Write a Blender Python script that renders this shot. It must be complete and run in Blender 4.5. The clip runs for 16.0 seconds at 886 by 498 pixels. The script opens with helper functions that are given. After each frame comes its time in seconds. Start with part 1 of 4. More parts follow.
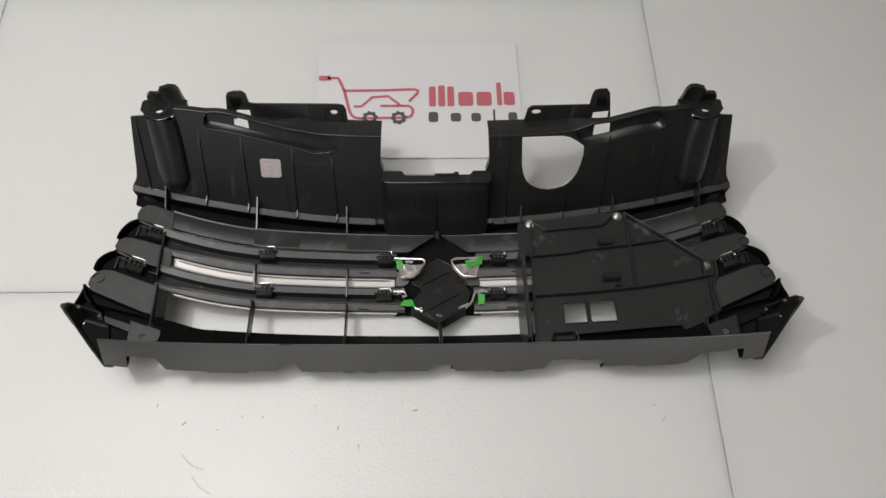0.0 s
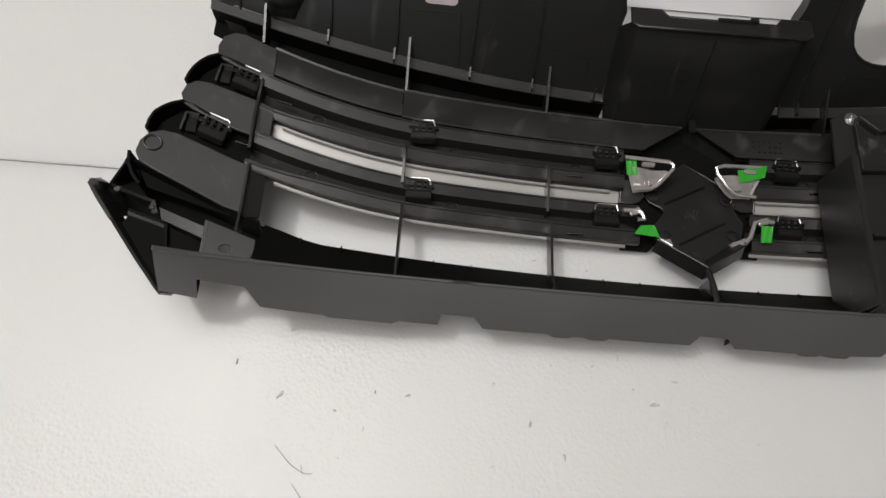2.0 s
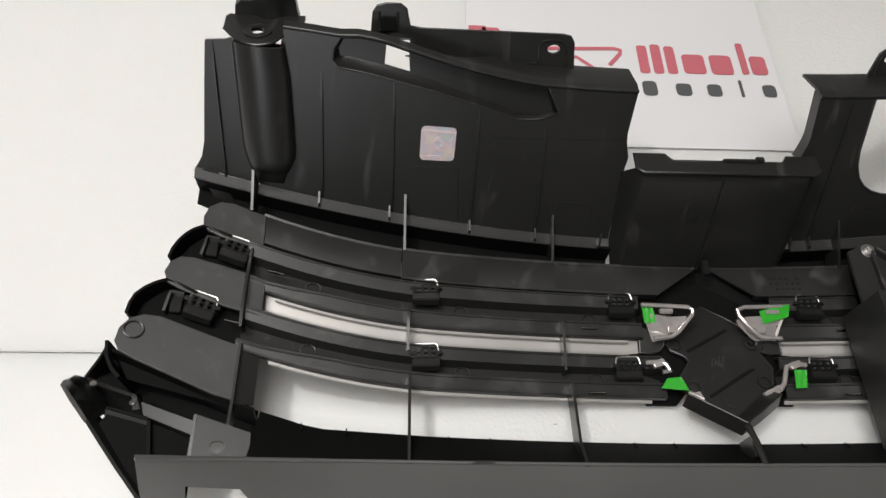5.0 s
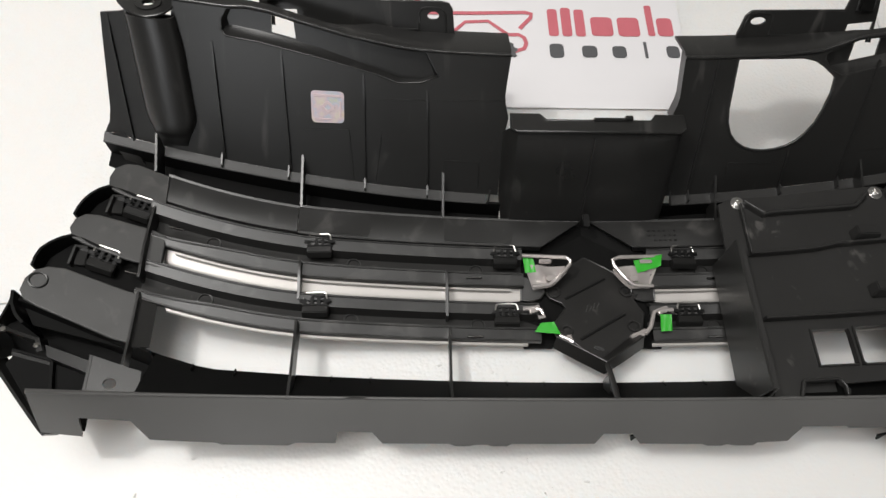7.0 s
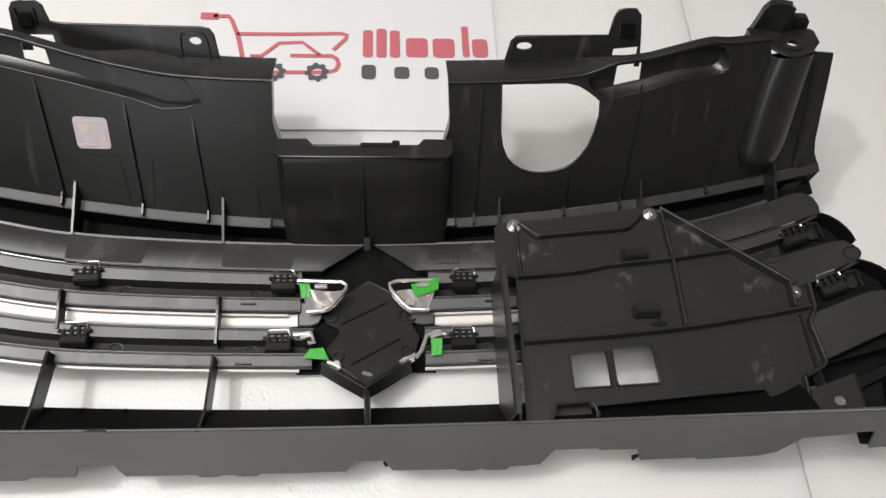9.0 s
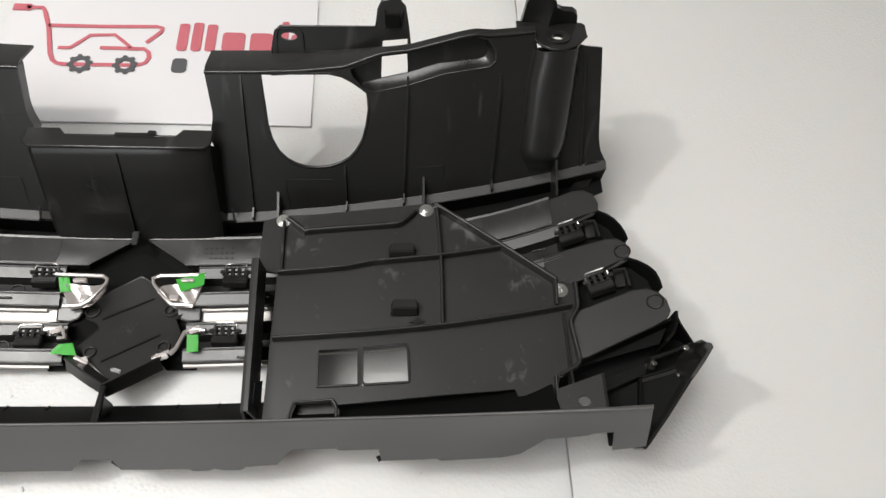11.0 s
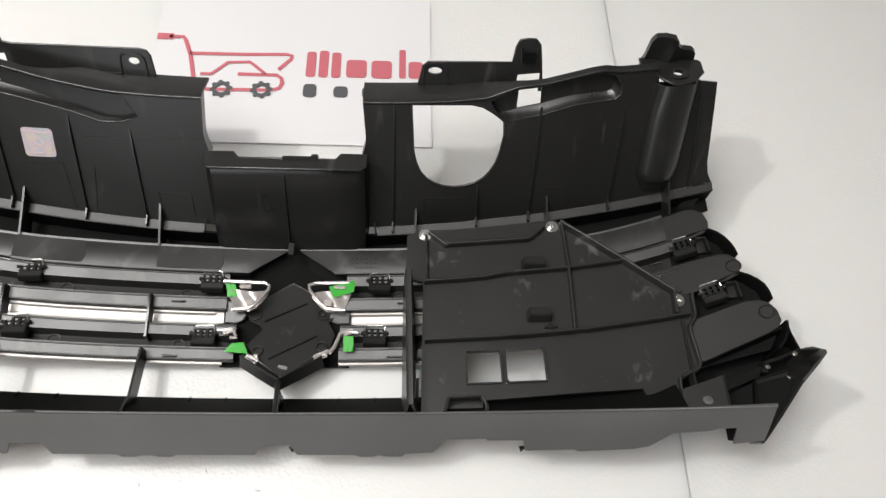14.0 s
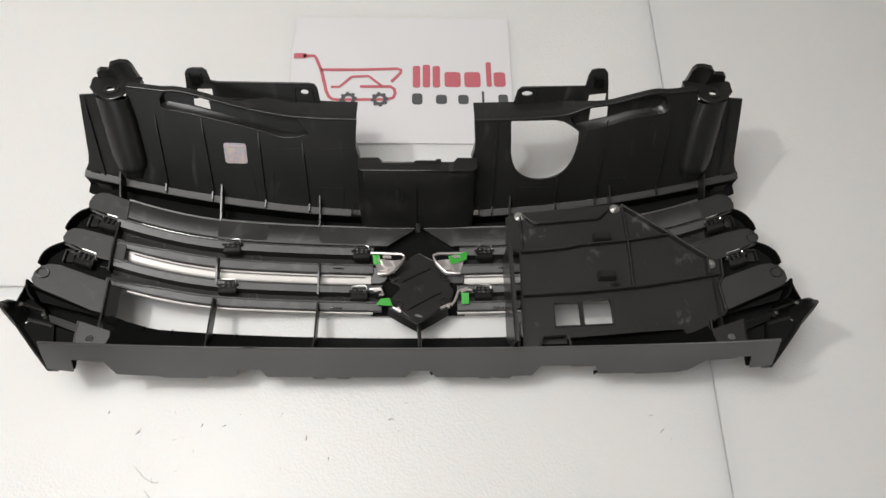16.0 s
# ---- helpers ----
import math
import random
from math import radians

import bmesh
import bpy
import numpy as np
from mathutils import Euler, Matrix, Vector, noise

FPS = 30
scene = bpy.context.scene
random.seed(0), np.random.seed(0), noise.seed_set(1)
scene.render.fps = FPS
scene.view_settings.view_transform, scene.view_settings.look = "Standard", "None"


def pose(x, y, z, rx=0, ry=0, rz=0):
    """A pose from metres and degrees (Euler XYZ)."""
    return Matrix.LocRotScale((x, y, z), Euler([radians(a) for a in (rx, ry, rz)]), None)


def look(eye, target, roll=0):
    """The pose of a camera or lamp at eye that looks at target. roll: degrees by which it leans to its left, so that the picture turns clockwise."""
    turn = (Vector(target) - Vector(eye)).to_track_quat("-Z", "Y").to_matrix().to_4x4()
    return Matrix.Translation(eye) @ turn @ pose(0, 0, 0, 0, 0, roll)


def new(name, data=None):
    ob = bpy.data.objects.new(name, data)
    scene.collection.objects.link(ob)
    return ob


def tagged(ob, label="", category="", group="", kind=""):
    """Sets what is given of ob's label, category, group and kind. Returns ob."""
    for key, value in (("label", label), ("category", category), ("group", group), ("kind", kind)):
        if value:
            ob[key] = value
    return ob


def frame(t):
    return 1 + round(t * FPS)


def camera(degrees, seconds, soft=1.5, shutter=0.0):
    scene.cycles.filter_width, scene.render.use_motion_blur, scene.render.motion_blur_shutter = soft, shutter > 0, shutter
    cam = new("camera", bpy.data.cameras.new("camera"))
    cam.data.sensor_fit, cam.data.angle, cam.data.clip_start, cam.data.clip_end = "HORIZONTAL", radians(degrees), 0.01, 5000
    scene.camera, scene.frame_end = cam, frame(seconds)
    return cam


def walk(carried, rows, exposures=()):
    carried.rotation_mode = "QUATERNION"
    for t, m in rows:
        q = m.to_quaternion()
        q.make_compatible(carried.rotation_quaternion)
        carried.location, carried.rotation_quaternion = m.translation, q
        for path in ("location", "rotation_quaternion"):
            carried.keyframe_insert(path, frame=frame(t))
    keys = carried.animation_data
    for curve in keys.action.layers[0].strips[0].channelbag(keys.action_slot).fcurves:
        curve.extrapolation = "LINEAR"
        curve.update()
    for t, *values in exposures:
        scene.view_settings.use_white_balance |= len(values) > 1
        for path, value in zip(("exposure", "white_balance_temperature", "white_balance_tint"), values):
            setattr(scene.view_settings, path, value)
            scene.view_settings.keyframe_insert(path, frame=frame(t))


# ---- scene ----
cam = camera(62.9, 16.0)
PATH = [
    (0, (0.11, 0.083, 0.864), (0.168, 0.953, -0.936), 3.0),
    (0.5, (0.065, 0.093, 0.807), (0.133, 0.948, -1.0), 4.3),
    (1, (0.009, 0.127, 0.708), (0.001, 0.869, -1.149), 1.3),
    (1.5, (-0.038, 0.172, 0.596), (-0.067, 0.791, -1.306), 0.6),
    (2, (-0.074, 0.197, 0.529), (-0.031, 0.902, -1.342), 7.6),
    (2.5, (-0.104, 0.228, 0.481), (-0.011, 0.969, -1.375), 10.2),
    (3, (-0.118, 0.243, 0.47), (-0.029, 0.987, -1.385), 10.3),
    (3.5, (-0.112, 0.257, 0.482), (-0.011, 1.076, -1.34), 9.2),
    (3.7, (-0.109, 0.249, 0.483), (0.004, 1.153, -1.297), 8.4),
    (5.8, (-0.083, 0.24, 0.523), (0.016, 1.243, -1.204), 5.7),
    (6, (-0.075, 0.237, 0.526), (0.027, 1.215, -1.216), 6.3),
    (6.5, (-0.047, 0.223, 0.533), (0.039, 1.155, -1.235), 5.7),
    (7, (-0.008, 0.217, 0.541), (0.064, 1.129, -1.238), 4.3),
    (7.5, (0.045, 0.22, 0.553), (0.102, 1.12, -1.232), 3.1),
    (8, (0.101, 0.217, 0.561), (0.118, 1.102, -1.233), 0.8),
    (8.5, (0.137, 0.212, 0.561), (0.155, 1.118, -1.222), 2.4),
    (9, (0.148, 0.226, 0.553), (0.294, 1.154, -1.212), 7.6),
    (9.5, (0.199, 0.224, 0.546), (0.316, 1.105, -1.246), 6.5),
    (10, (0.259, 0.217, 0.554), (0.343, 1.118, -1.23), 4.5),
    (10.2, (0.276, 0.216, 0.552), (0.379, 1.122, -1.229), 5.5),
    (12.3, (0.349, 0.215, 0.545), (0.536, 1.249, -1.157), 9.6),
    (12.5, (0.348, 0.217, 0.545), (0.53, 1.244, -1.162), 9.4),
    (13, (0.33, 0.213, 0.559), (0.474, 1.218, -1.165), 8.1),
    (13.5, (0.277, 0.203, 0.576), (0.409, 1.189, -1.159), 8.9),
    (14, (0.222, 0.194, 0.599), (0.351, 1.159, -1.148), 7.6),
    (14.5, (0.175, 0.178, 0.626), (0.313, 1.14, -1.122), 8.0),
    (15, (0.144, 0.157, 0.67), (0.277, 1.137, -1.069), 7.2),
    (15.5, (0.131, 0.138, 0.732), (0.21, 1.066, -1.037), 4.8),
    (16, (0.133, 0.125, 0.8), (0.194, 0.959, -1.017), 3.8),
]
walk(cam, [(t, look(eye, target, roll)) for t, eye, target, roll in PATH],
     [(0, -0.1), (1, -0.16), (1.5, -0.22), (2.5, -0.03), (3.5, 0.1), (6, 0.33), (8, 0.45), (10, 0.51), (12.5, 0.58), (14.5, 0.58), (16, 0.18)])

# ---------------------------------------------------------------- light
world = bpy.data.worlds.new("room_air")
world.use_nodes = True
world.node_tree.nodes["Background"].inputs["Color"].default_value = (0.9, 0.95, 1.0, 1)
world.node_tree.nodes["Background"].inputs["Strength"].default_value = 0.05
scene.world = world

bulb = bpy.data.lights.new("bulb", "POINT")
bulb.energy, bulb.shadow_soft_size, bulb.color = 23.0, 0.035, (1.0, 0.972, 0.93)
new("bulb_light", bulb).matrix_world = pose(-0.55, 0.38, 1.35)

# Unseen fill light from the south, added to put sheen on the shield.
south_light = bpy.data.lights.new("south_fill", "AREA")
south_light.shape, south_light.size, south_light.size_y = "RECTANGLE", 1.0, 1.3
south_light.energy, south_light.color = 9.0, (0.96, 0.98, 1.0)
new("south_fill", south_light).matrix_world = look((-0.7, -2.3, 1.0), (-0.1, 0.4, 0.3))

# Unseen fill light hung overhead, added to brighten the boards and slots.
fill_light = bpy.data.lights.new("overhead_fill", "AREA")
fill_light.shape, fill_light.size, fill_light.size_y = "RECTANGLE", 1.0, 1.5
fill_light.energy, fill_light.color = 28.0, (1.0, 0.985, 0.965)
new("overhead_fill_light", fill_light).matrix_world = pose(-0.42, 0.2, 2.1)


# ---------------------------------------------------------------- materials
def material(name, colour, rough=0.5, metal=0.0, grain=0.0, grain_size=400.0, mottle=0.0, mottle_size=12.0, spec=0.5, rough_var=0.0):
    m = bpy.data.materials.new(name)
    m.use_nodes = True
    t, b = m.node_tree, m.node_tree.nodes["Principled BSDF"]
    b.inputs["Base Color"].default_value = (*colour, 1)
    b.inputs["Roughness"].default_value = rough
    b.inputs["Metallic"].default_value = metal
    b.inputs["Specular IOR Level"].default_value = spec
    co = t.nodes.new("ShaderNodeTexCoord")
    if mottle:
        n = t.nodes.new("ShaderNodeTexNoise")
        n.inputs["Scale"].default_value, n.inputs["Detail"].default_value = mottle_size, 5
        t.links.new(co.outputs["Object"], n.inputs["Vector"])
        ramp = t.nodes.new("ShaderNodeMapRange")
        ramp.inputs["To Min"].default_value, ramp.inputs["To Max"].default_value = 1 - mottle, 1 + mottle
        t.links.new(n.outputs["Fac"], ramp.inputs["Value"])
        mix = t.nodes.new("ShaderNodeMix")
        mix.data_type, mix.blend_type = "RGBA", "MULTIPLY"
        mix.inputs["Factor"].default_value = 1
        mix.inputs["A"].default_value = (*colour, 1)
        t.links.new(ramp.outputs["Result"], mix.inputs["B"])
        t.links.new(mix.outputs["Result"], b.inputs["Base Color"])
        if rough_var:
            r2 = t.nodes.new("ShaderNodeMapRange")
            r2.inputs["To Min"].default_value, r2.inputs["To Max"].default_value = rough - rough_var, rough + rough_var
            t.links.new(n.outputs["Fac"], r2.inputs["Value"])
            t.links.new(r2.outputs["Result"], b.inputs["Roughness"])
    if grain:
        n = t.nodes.new("ShaderNodeTexNoise")
        n.inputs["Scale"].default_value, n.inputs["Detail"].default_value = grain_size, 3
        t.links.new(co.outputs["Object"], n.inputs["Vector"])
        bump = t.nodes.new("ShaderNodeBump")
        bump.inputs["Strength"].default_value, bump.inputs["Distance"].default_value = grain, 0.0001
        t.links.new(n.outputs["Fac"], bump.inputs["Height"])
        t.links.new(bump.outputs["Normal"], b.inputs["Normal"])
    return m


def foam_material():
    """White expanded polystyrene: pressed beads, faint dirt."""
    m = material("polystyrene", (0.77, 0.758, 0.744), 0.42, mottle=0.05, mottle_size=3.0)
    t, b = m.node_tree, m.node_tree.nodes["Principled BSDF"]
    co = t.nodes.new("ShaderNodeTexCoord")
    cell = t.nodes.new("ShaderNodeTexVoronoi")
    cell.feature = "F1"
    cell.inputs["Scale"].default_value = 300
    t.links.new(co.outputs["Object"], cell.inputs["Vector"])
    edge = t.nodes.new("ShaderNodeMapRange")
    edge.inputs["From Max"].default_value = 0.7
    edge.inputs["To Min"].default_value, edge.inputs["To Max"].default_value = 1.0, 0.0
    t.links.new(cell.outputs["Distance"], edge.inputs["Value"])
    lump = t.nodes.new("ShaderNodeTexNoise")
    lump.inputs["Scale"].default_value, lump.inputs["Detail"].default_value = 16, 1
    t.links.new(co.outputs["Object"], lump.inputs["Vector"])
    patch = t.nodes.new("ShaderNodeTexNoise")
    patch.inputs["Scale"].default_value = 4
    t.links.new(co.outputs["Object"], patch.inputs["Vector"])
    mask = t.nodes.new("ShaderNodeMapRange")
    mask.inputs["From Min"].default_value, mask.inputs["From Max"].default_value = 0.4, 0.62
    mask.inputs["To Min"].default_value = 0.2
    t.links.new(patch.outputs["Fac"], mask.inputs["Value"])
    by = t.nodes.new("ShaderNodeMath")
    by.operation = "MULTIPLY"
    t.links.new(edge.outputs["Result"], by.inputs[0])
    t.links.new(mask.outputs["Result"], by.inputs[1])
    add = t.nodes.new("ShaderNodeMath")
    add.operation = "ADD"
    t.links.new(by.outputs["Value"], add.inputs[0])
    soft = t.nodes.new("ShaderNodeMath")
    soft.operation = "MULTIPLY"
    soft.inputs[1].default_value = 0.25
    t.links.new(lump.outputs["Fac"], soft.inputs[0])
    t.links.new(soft.outputs["Value"], add.inputs[1])
    bump = t.nodes.new("ShaderNodeBump")
    b.inputs["Subsurface Weight"].default_value = 0.4
    b.inputs["Subsurface Radius"].default_value = (0.055, 0.047, 0.043)
    b.inputs["Subsurface Scale"].default_value = 1.0
    bump.inputs["Strength"].default_value, bump.inputs["Distance"].default_value = 0.5, 0.0007
    t.links.new(add.outputs["Value"], bump.inputs["Height"])
    t.links.new(bump.outputs["Normal"], b.inputs["Normal"])
    return m


def sticker_material():
    """Holographic foil: silver with soft rainbow patches."""
    m = material("hologram_foil", (0.7, 0.68, 0.66), 0.38, 0.35)
    t, b = m.node_tree, m.node_tree.nodes["Principled BSDF"]
    co = t.nodes.new("ShaderNodeTexCoord")
    n = t.nodes.new("ShaderNodeTexNoise")
    n.inputs["Scale"].default_value, n.inputs["Detail"].default_value = 90, 3
    t.links.new(co.outputs["Object"], n.inputs["Vector"])
    r = t.nodes.new("ShaderNodeValToRGB")
    stops = ((0.25, (0.8, 0.36, 0.26)), (0.4, (0.72, 0.66, 0.56)), (0.52, (0.70, 0.57, 0.60)), (0.62, (0.55, 0.57, 0.66)), (0.75, (0.66, 0.68, 0.42)))
    while len(r.color_ramp.elements) < len(stops):
        r.color_ramp.elements.new(0.5)
    for e, (at, c) in zip(r.color_ramp.elements, stops):
        e.position, e.color = at, (*c, 1)
    t.links.new(n.outputs["Fac"], r.inputs["Fac"])
    t.links.new(r.outputs["Color"], b.inputs["Base Color"])
    return m


def scuffed(m, amount=0.5, low=0.62, streak=(60, 14, 14), turn=0.5, spots=()):
    """Pale rubbed scuffs over a dark plastic; spots: centres and radii of heavier marks."""
    t, b = m.node_tree, m.node_tree.nodes["Principled BSDF"]
    base = b.inputs["Base Color"].links[0].from_socket
    co = t.nodes.new("ShaderNodeTexCoord")
    warp = t.nodes.new("ShaderNodeMapping")
    warp.inputs["Scale"].default_value = streak
    warp.inputs["Rotation"].default_value = (0, 0, turn)
    t.links.new(co.outputs["Object"], warp.inputs["Vector"])
    n = t.nodes.new("ShaderNodeTexNoise")
    n.inputs["Scale"].default_value, n.inputs["Detail"].default_value, n.inputs["Distortion"].default_value = 1.0, 6, 0.6
    t.links.new(warp.outputs["Vector"], n.inputs["Vector"])
    level = n.outputs["Fac"]
    for (x, y, z), r in spots:
        far = t.nodes.new("ShaderNodeVectorMath")
        far.operation = "DISTANCE"
        far.inputs[1].default_value = (x, y, z)
        t.links.new(co.outputs["Object"], far.inputs[0])
        near = t.nodes.new("ShaderNodeMapRange")
        near.inputs["From Min"].default_value, near.inputs["From Max"].default_value = r, 0.0
        near.inputs["To Max"].default_value = 0.24
        t.links.new(far.outputs["Value"], near.inputs["Value"])
        add = t.nodes.new("ShaderNodeMath")
        t.links.new(level, add.inputs[0])
        t.links.new(near.outputs["Result"], add.inputs[1])
        level = add.outputs["Value"]
    mask = t.nodes.new("ShaderNodeMapRange")
    mask.inputs["From Min"].default_value, mask.inputs["From Max"].default_value = low, low + 0.2
    mask.inputs["To Max"].default_value = amount
    t.links.new(level, mask.inputs["Value"])
    mix = t.nodes.new("ShaderNodeMix")
    mix.data_type = "RGBA"
    mix.inputs["B"].default_value = (0.11, 0.105, 0.1, 1)
    t.links.new(mask.outputs["Result"], mix.inputs["Factor"])
    t.links.new(base, mix.inputs["A"])
    t.links.new(mix.outputs["Result"], b.inputs["Base Color"])
    return m


PLASTIC = scuffed(material("black_plastic", (0.0145, 0.0143, 0.0138), 0.30, grain=0.10, grain_size=900, mottle=0.25, mottle_size=14, rough_var=0.06, spec=0.6))
# Near-black copy of the plastic; shade of recesses is put into its colour.
SHADED_PLASTIC = material("shaded_black_plastic", (0.005, 0.005, 0.0049), 0.62, grain=0.3, grain_size=700, mottle=0.2, mottle_size=20, spec=0.08)
COVER = scuffed(material("cover_plastic", (0.022, 0.0216, 0.0210), 0.36, grain=0.08, grain_size=1200, mottle=0.2, mottle_size=18, rough_var=0.06, spec=0.38),
                0.7, 0.66, (130, 85, 90), 0.7, [((0.135, 0.492, 0.053), 0.022), ((0.2, 0.462, 0.055), 0.018), ((0.262, 0.492, 0.058), 0.018), ((0.305, 0.455, 0.061), 0.020), ((0.292, 0.385, 0.06), 0.016), ((0.26, 0.505, 0.058), 0.014)])
BAR_PLASTIC = scuffed(material("satin_grey_black_plastic", (0.016, 0.0158, 0.0153), 0.34, grain=0.12, grain_size=900, mottle=0.25, mottle_size=26, rough_var=0.14, spec=0.6), 0.5, 0.57, (42, 34, 40), 0.4)
# Dust smudges, plus the left ends' brighter lamp reflection put into a paler base.
LIT_DUSTY_PLASTIC = scuffed(material("lit_dusty_bar_end_plastic", (0.046, 0.0455, 0.0445), 0.42, grain=0.12, grain_size=900, mottle=0.3, mottle_size=40, rough_var=0.12, spec=0.5), 0.7, 0.56, (55, 48, 50), 0.9)
# The lip's bright reflection is put into this lighter base colour.
LIP_PLASTIC = material("lip_plastic_with_sheen", (0.086, 0.0845, 0.0825), 0.42, grain=0.15, grain_size=900, mottle=0.12, mottle_size=16, rough_var=0.05)
CLIP_PLASTIC = material("clip_plastic", (0.006, 0.006, 0.006), 0.35, mottle=0.15, mottle_size=40)
CHROME = material("chrome", (0.78, 0.77, 0.76), 0.12, 1.0, mottle=0.08, mottle_size=60)
BLADE_CHROME = material("satin_chrome", (0.46, 0.44, 0.42), 0.45, 0.55, mottle=0.08, mottle_size=30, rough_var=0.05)
EMBLEM_CHROME = material("emblem_chrome", (0.72, 0.67, 0.65), 0.20, 0.72, mottle=0.2, mottle_size=120)
STEEL = material("spring_steel", (0.62, 0.6, 0.57), 0.3, 1.0, mottle=0.1, mottle_size=80)
ZINC = material("zinc_screw", (0.72, 0.71, 0.7), 0.28, 1.0, grain=0.2, grain_size=300, mottle=0.1, mottle_size=90)
TAPE = material("green_tape", (0.024, 0.36, 0.018), 0.45, grain=0.3, grain_size=250, mottle=0.15, mottle_size=60)
FOAM = foam_material()
PAPER = material("paper", (0.74, 0.725, 0.74), 0.7, grain=0.1, grain_size=700, mottle=0.02, mottle_size=8)
RED_INK = material("red_ink", (0.55, 0.14, 0.17), 0.7, mottle=0.08, mottle_size=60)
GREY_INK = material("grey_ink", (0.09, 0.09, 0.095), 0.7, mottle=0.08, mottle_size=60)
FOIL = sticker_material()
PLATE_PLASTIC = scuffed(material("plate_plastic", (0.016, 0.0156, 0.0150), 0.38, grain=0.1, grain_size=900, mottle=0.25, mottle_size=30, rough_var=0.06), 0.4, 0.66, (260, 110, 90), 0.5, [((0.004, 0.434, 0.015), 0.010)])
PRINT = material("sticker_print", (0.62, 0.50, 0.52), 0.5, mottle=0.1)
WALL_PAINT = material("wall_paint", (0.48, 0.475, 0.46), 0.8, grain=0.15, grain_size=60, mottle=0.04, mottle_size=2)
UNSEEN_DARK = material("unseen_dark_wall", (0.16, 0.155, 0.15), 0.7, grain=0.15, grain_size=60, mottle=0.1, mottle_size=2)
UNSEEN_FLOOR = material("unseen_floor", (0.16, 0.155, 0.15), 0.7, grain=0.3, grain_size=50, mottle=0.15, mottle_size=4)
LINT = material("lint", (0.2, 0.2, 0.22), 0.8)

# ---------------------------------------------------------------- mesh helpers
UP = Vector((0, -0.25, 1)).normalized()


def finish(name, bm, mat, sharp=38):
    bmesh.ops.recalc_face_normals(bm, faces=bm.faces)
    me = bpy.data.meshes.new(name)
    bm.to_mesh(me)
    bm.free()
    me.materials.append(mat)
    me.shade_smooth()
    me.set_sharp_from_angle(angle=radians(sharp))
    return new(name, me)


def part(name, bm, mat, parent, label="", sharp=38):
    ob = finish(name, bm, mat, sharp)
    ob.parent = parent
    return tagged(ob, label)


def thing(name, label, category, at=(0, 0, 0), group="", kind=""):
    ob = new(name)
    ob.empty_display_size = 0.02
    ob.matrix_world = pose(*at)
    return tagged(ob, label, category, group, kind)


def merged(*many):
    """Several bmeshes as one."""
    out = bmesh.new()
    for bm in many:
        me = bpy.data.meshes.new("t")
        bm.to_mesh(me)
        bm.free()
        out.from_mesh(me)
        bpy.data.meshes.remove(me)
    return out


def shell(points, faces, thick, side=UP):
    """A sheet of points and faces given a thickness below its surface, with closed rims."""
    bm = bmesh.new()
    pts = [Vector(p) for p in points]
    nor = [Vector() for _ in pts]
    for f in faces:
        a, b, c = pts[f[0]], pts[f[1]], pts[f[-1]]
        n = (b - a).cross(c - a)
        if n.dot(side) < 0:
            n = -n
        for i in f:
            nor[i] += n
    for i, n in enumerate(nor):
        if n.length < 1e-12:
            nor[i] = Vector(side)
        nor[i].normalize()
    top = [bm.verts.new(p) for p in pts]
    low = [bm.verts.new(p - n * thick) for p, n in zip(pts, nor)]
    count = {}
    for f in faces:
        bm.faces.new([top[i] for i in f])
        bm.faces.new([low[i] for i in reversed(f)])
        for i, j in zip(f, (*f[1:], f[0])):
            key = (min(i, j), max(i, j))
            count[key] = count.get(key, 0) + 1
    for (i, j), n in count.items():
        if n == 1:
            bm.faces.new((top[i], top[j], low[j], low[i]))
    return bm


def loft(rows, thick, side=UP):
    w = len(rows[0])
    faces = [(i * w + j, i * w + j + 1, (i + 1) * w + j + 1, (i + 1) * w + j) for i in range(len(rows) - 1) for j in range(w - 1)]
    return shell([p for r in rows for p in r], faces, thick, side)


def inside(p, poly):
    x, y, hit = p[0], p[1], False
    for (ax, ay), (bx, by) in zip(poly, (*poly[1:], poly[0])):
        if (ay > y) != (by > y) and x < (bx - ax) * (y - ay) / (by - ay) + ax:
            hit = not hit
    return hit


def plate(outline, holes, surface, thick, step=0.012, scale=1.0, side=UP):
    """A sheet cut to an outline with holes, laid on surface(u, v) and given a thickness. scale: metres for one of v."""
    from mathutils import geometry
    loops = [[(u, v * scale) for u, v in lp] for lp in (outline, *holes)]
    fine = []
    for lp in loops:
        out = []
        for a, b in zip(lp, (*lp[1:], lp[0])):
            n = max(1, int(math.dist(a, b) / (step * 1.2)))
            out += [(a[0] + (b[0] - a[0]) * k / n, a[1] + (b[1] - a[1]) * k / n) for k in range(n)]
        fine.append(out)
    pts, edges = [], []
    for lp in fine:
        o = len(pts)
        pts += lp
        edges += [(o + k, o + (k + 1) % len(lp)) for k in range(len(lp))]
    rim = np.array(pts)
    us, vs = [p[0] for p in fine[0]], [p[1] for p in fine[0]]
    for u in np.arange(min(us) + step / 2, max(us), step):
        for v in np.arange(min(vs) + step / 2, max(vs), step):
            if inside((u, v), fine[0]) and not any(inside((u, v), h) for h in fine[1:]) and np.hypot(*(rim - (u, v)).T).min() > step * 0.45:
                pts.append((float(u), float(v)))
    got = geometry.delaunay_2d_cdt([Vector(p) for p in pts], edges, [], 0, 1e-7)
    faces = []
    for f in got[2]:
        c = sum((got[0][i] for i in f), Vector((0, 0))) / len(f)
        if inside(c, fine[0]) and not any(inside(c, h) for h in fine[1:]):
            faces.append(tuple(f))
    return shell([surface(p[0], p[1] / scale) for p in got[0]], faces, thick, side)


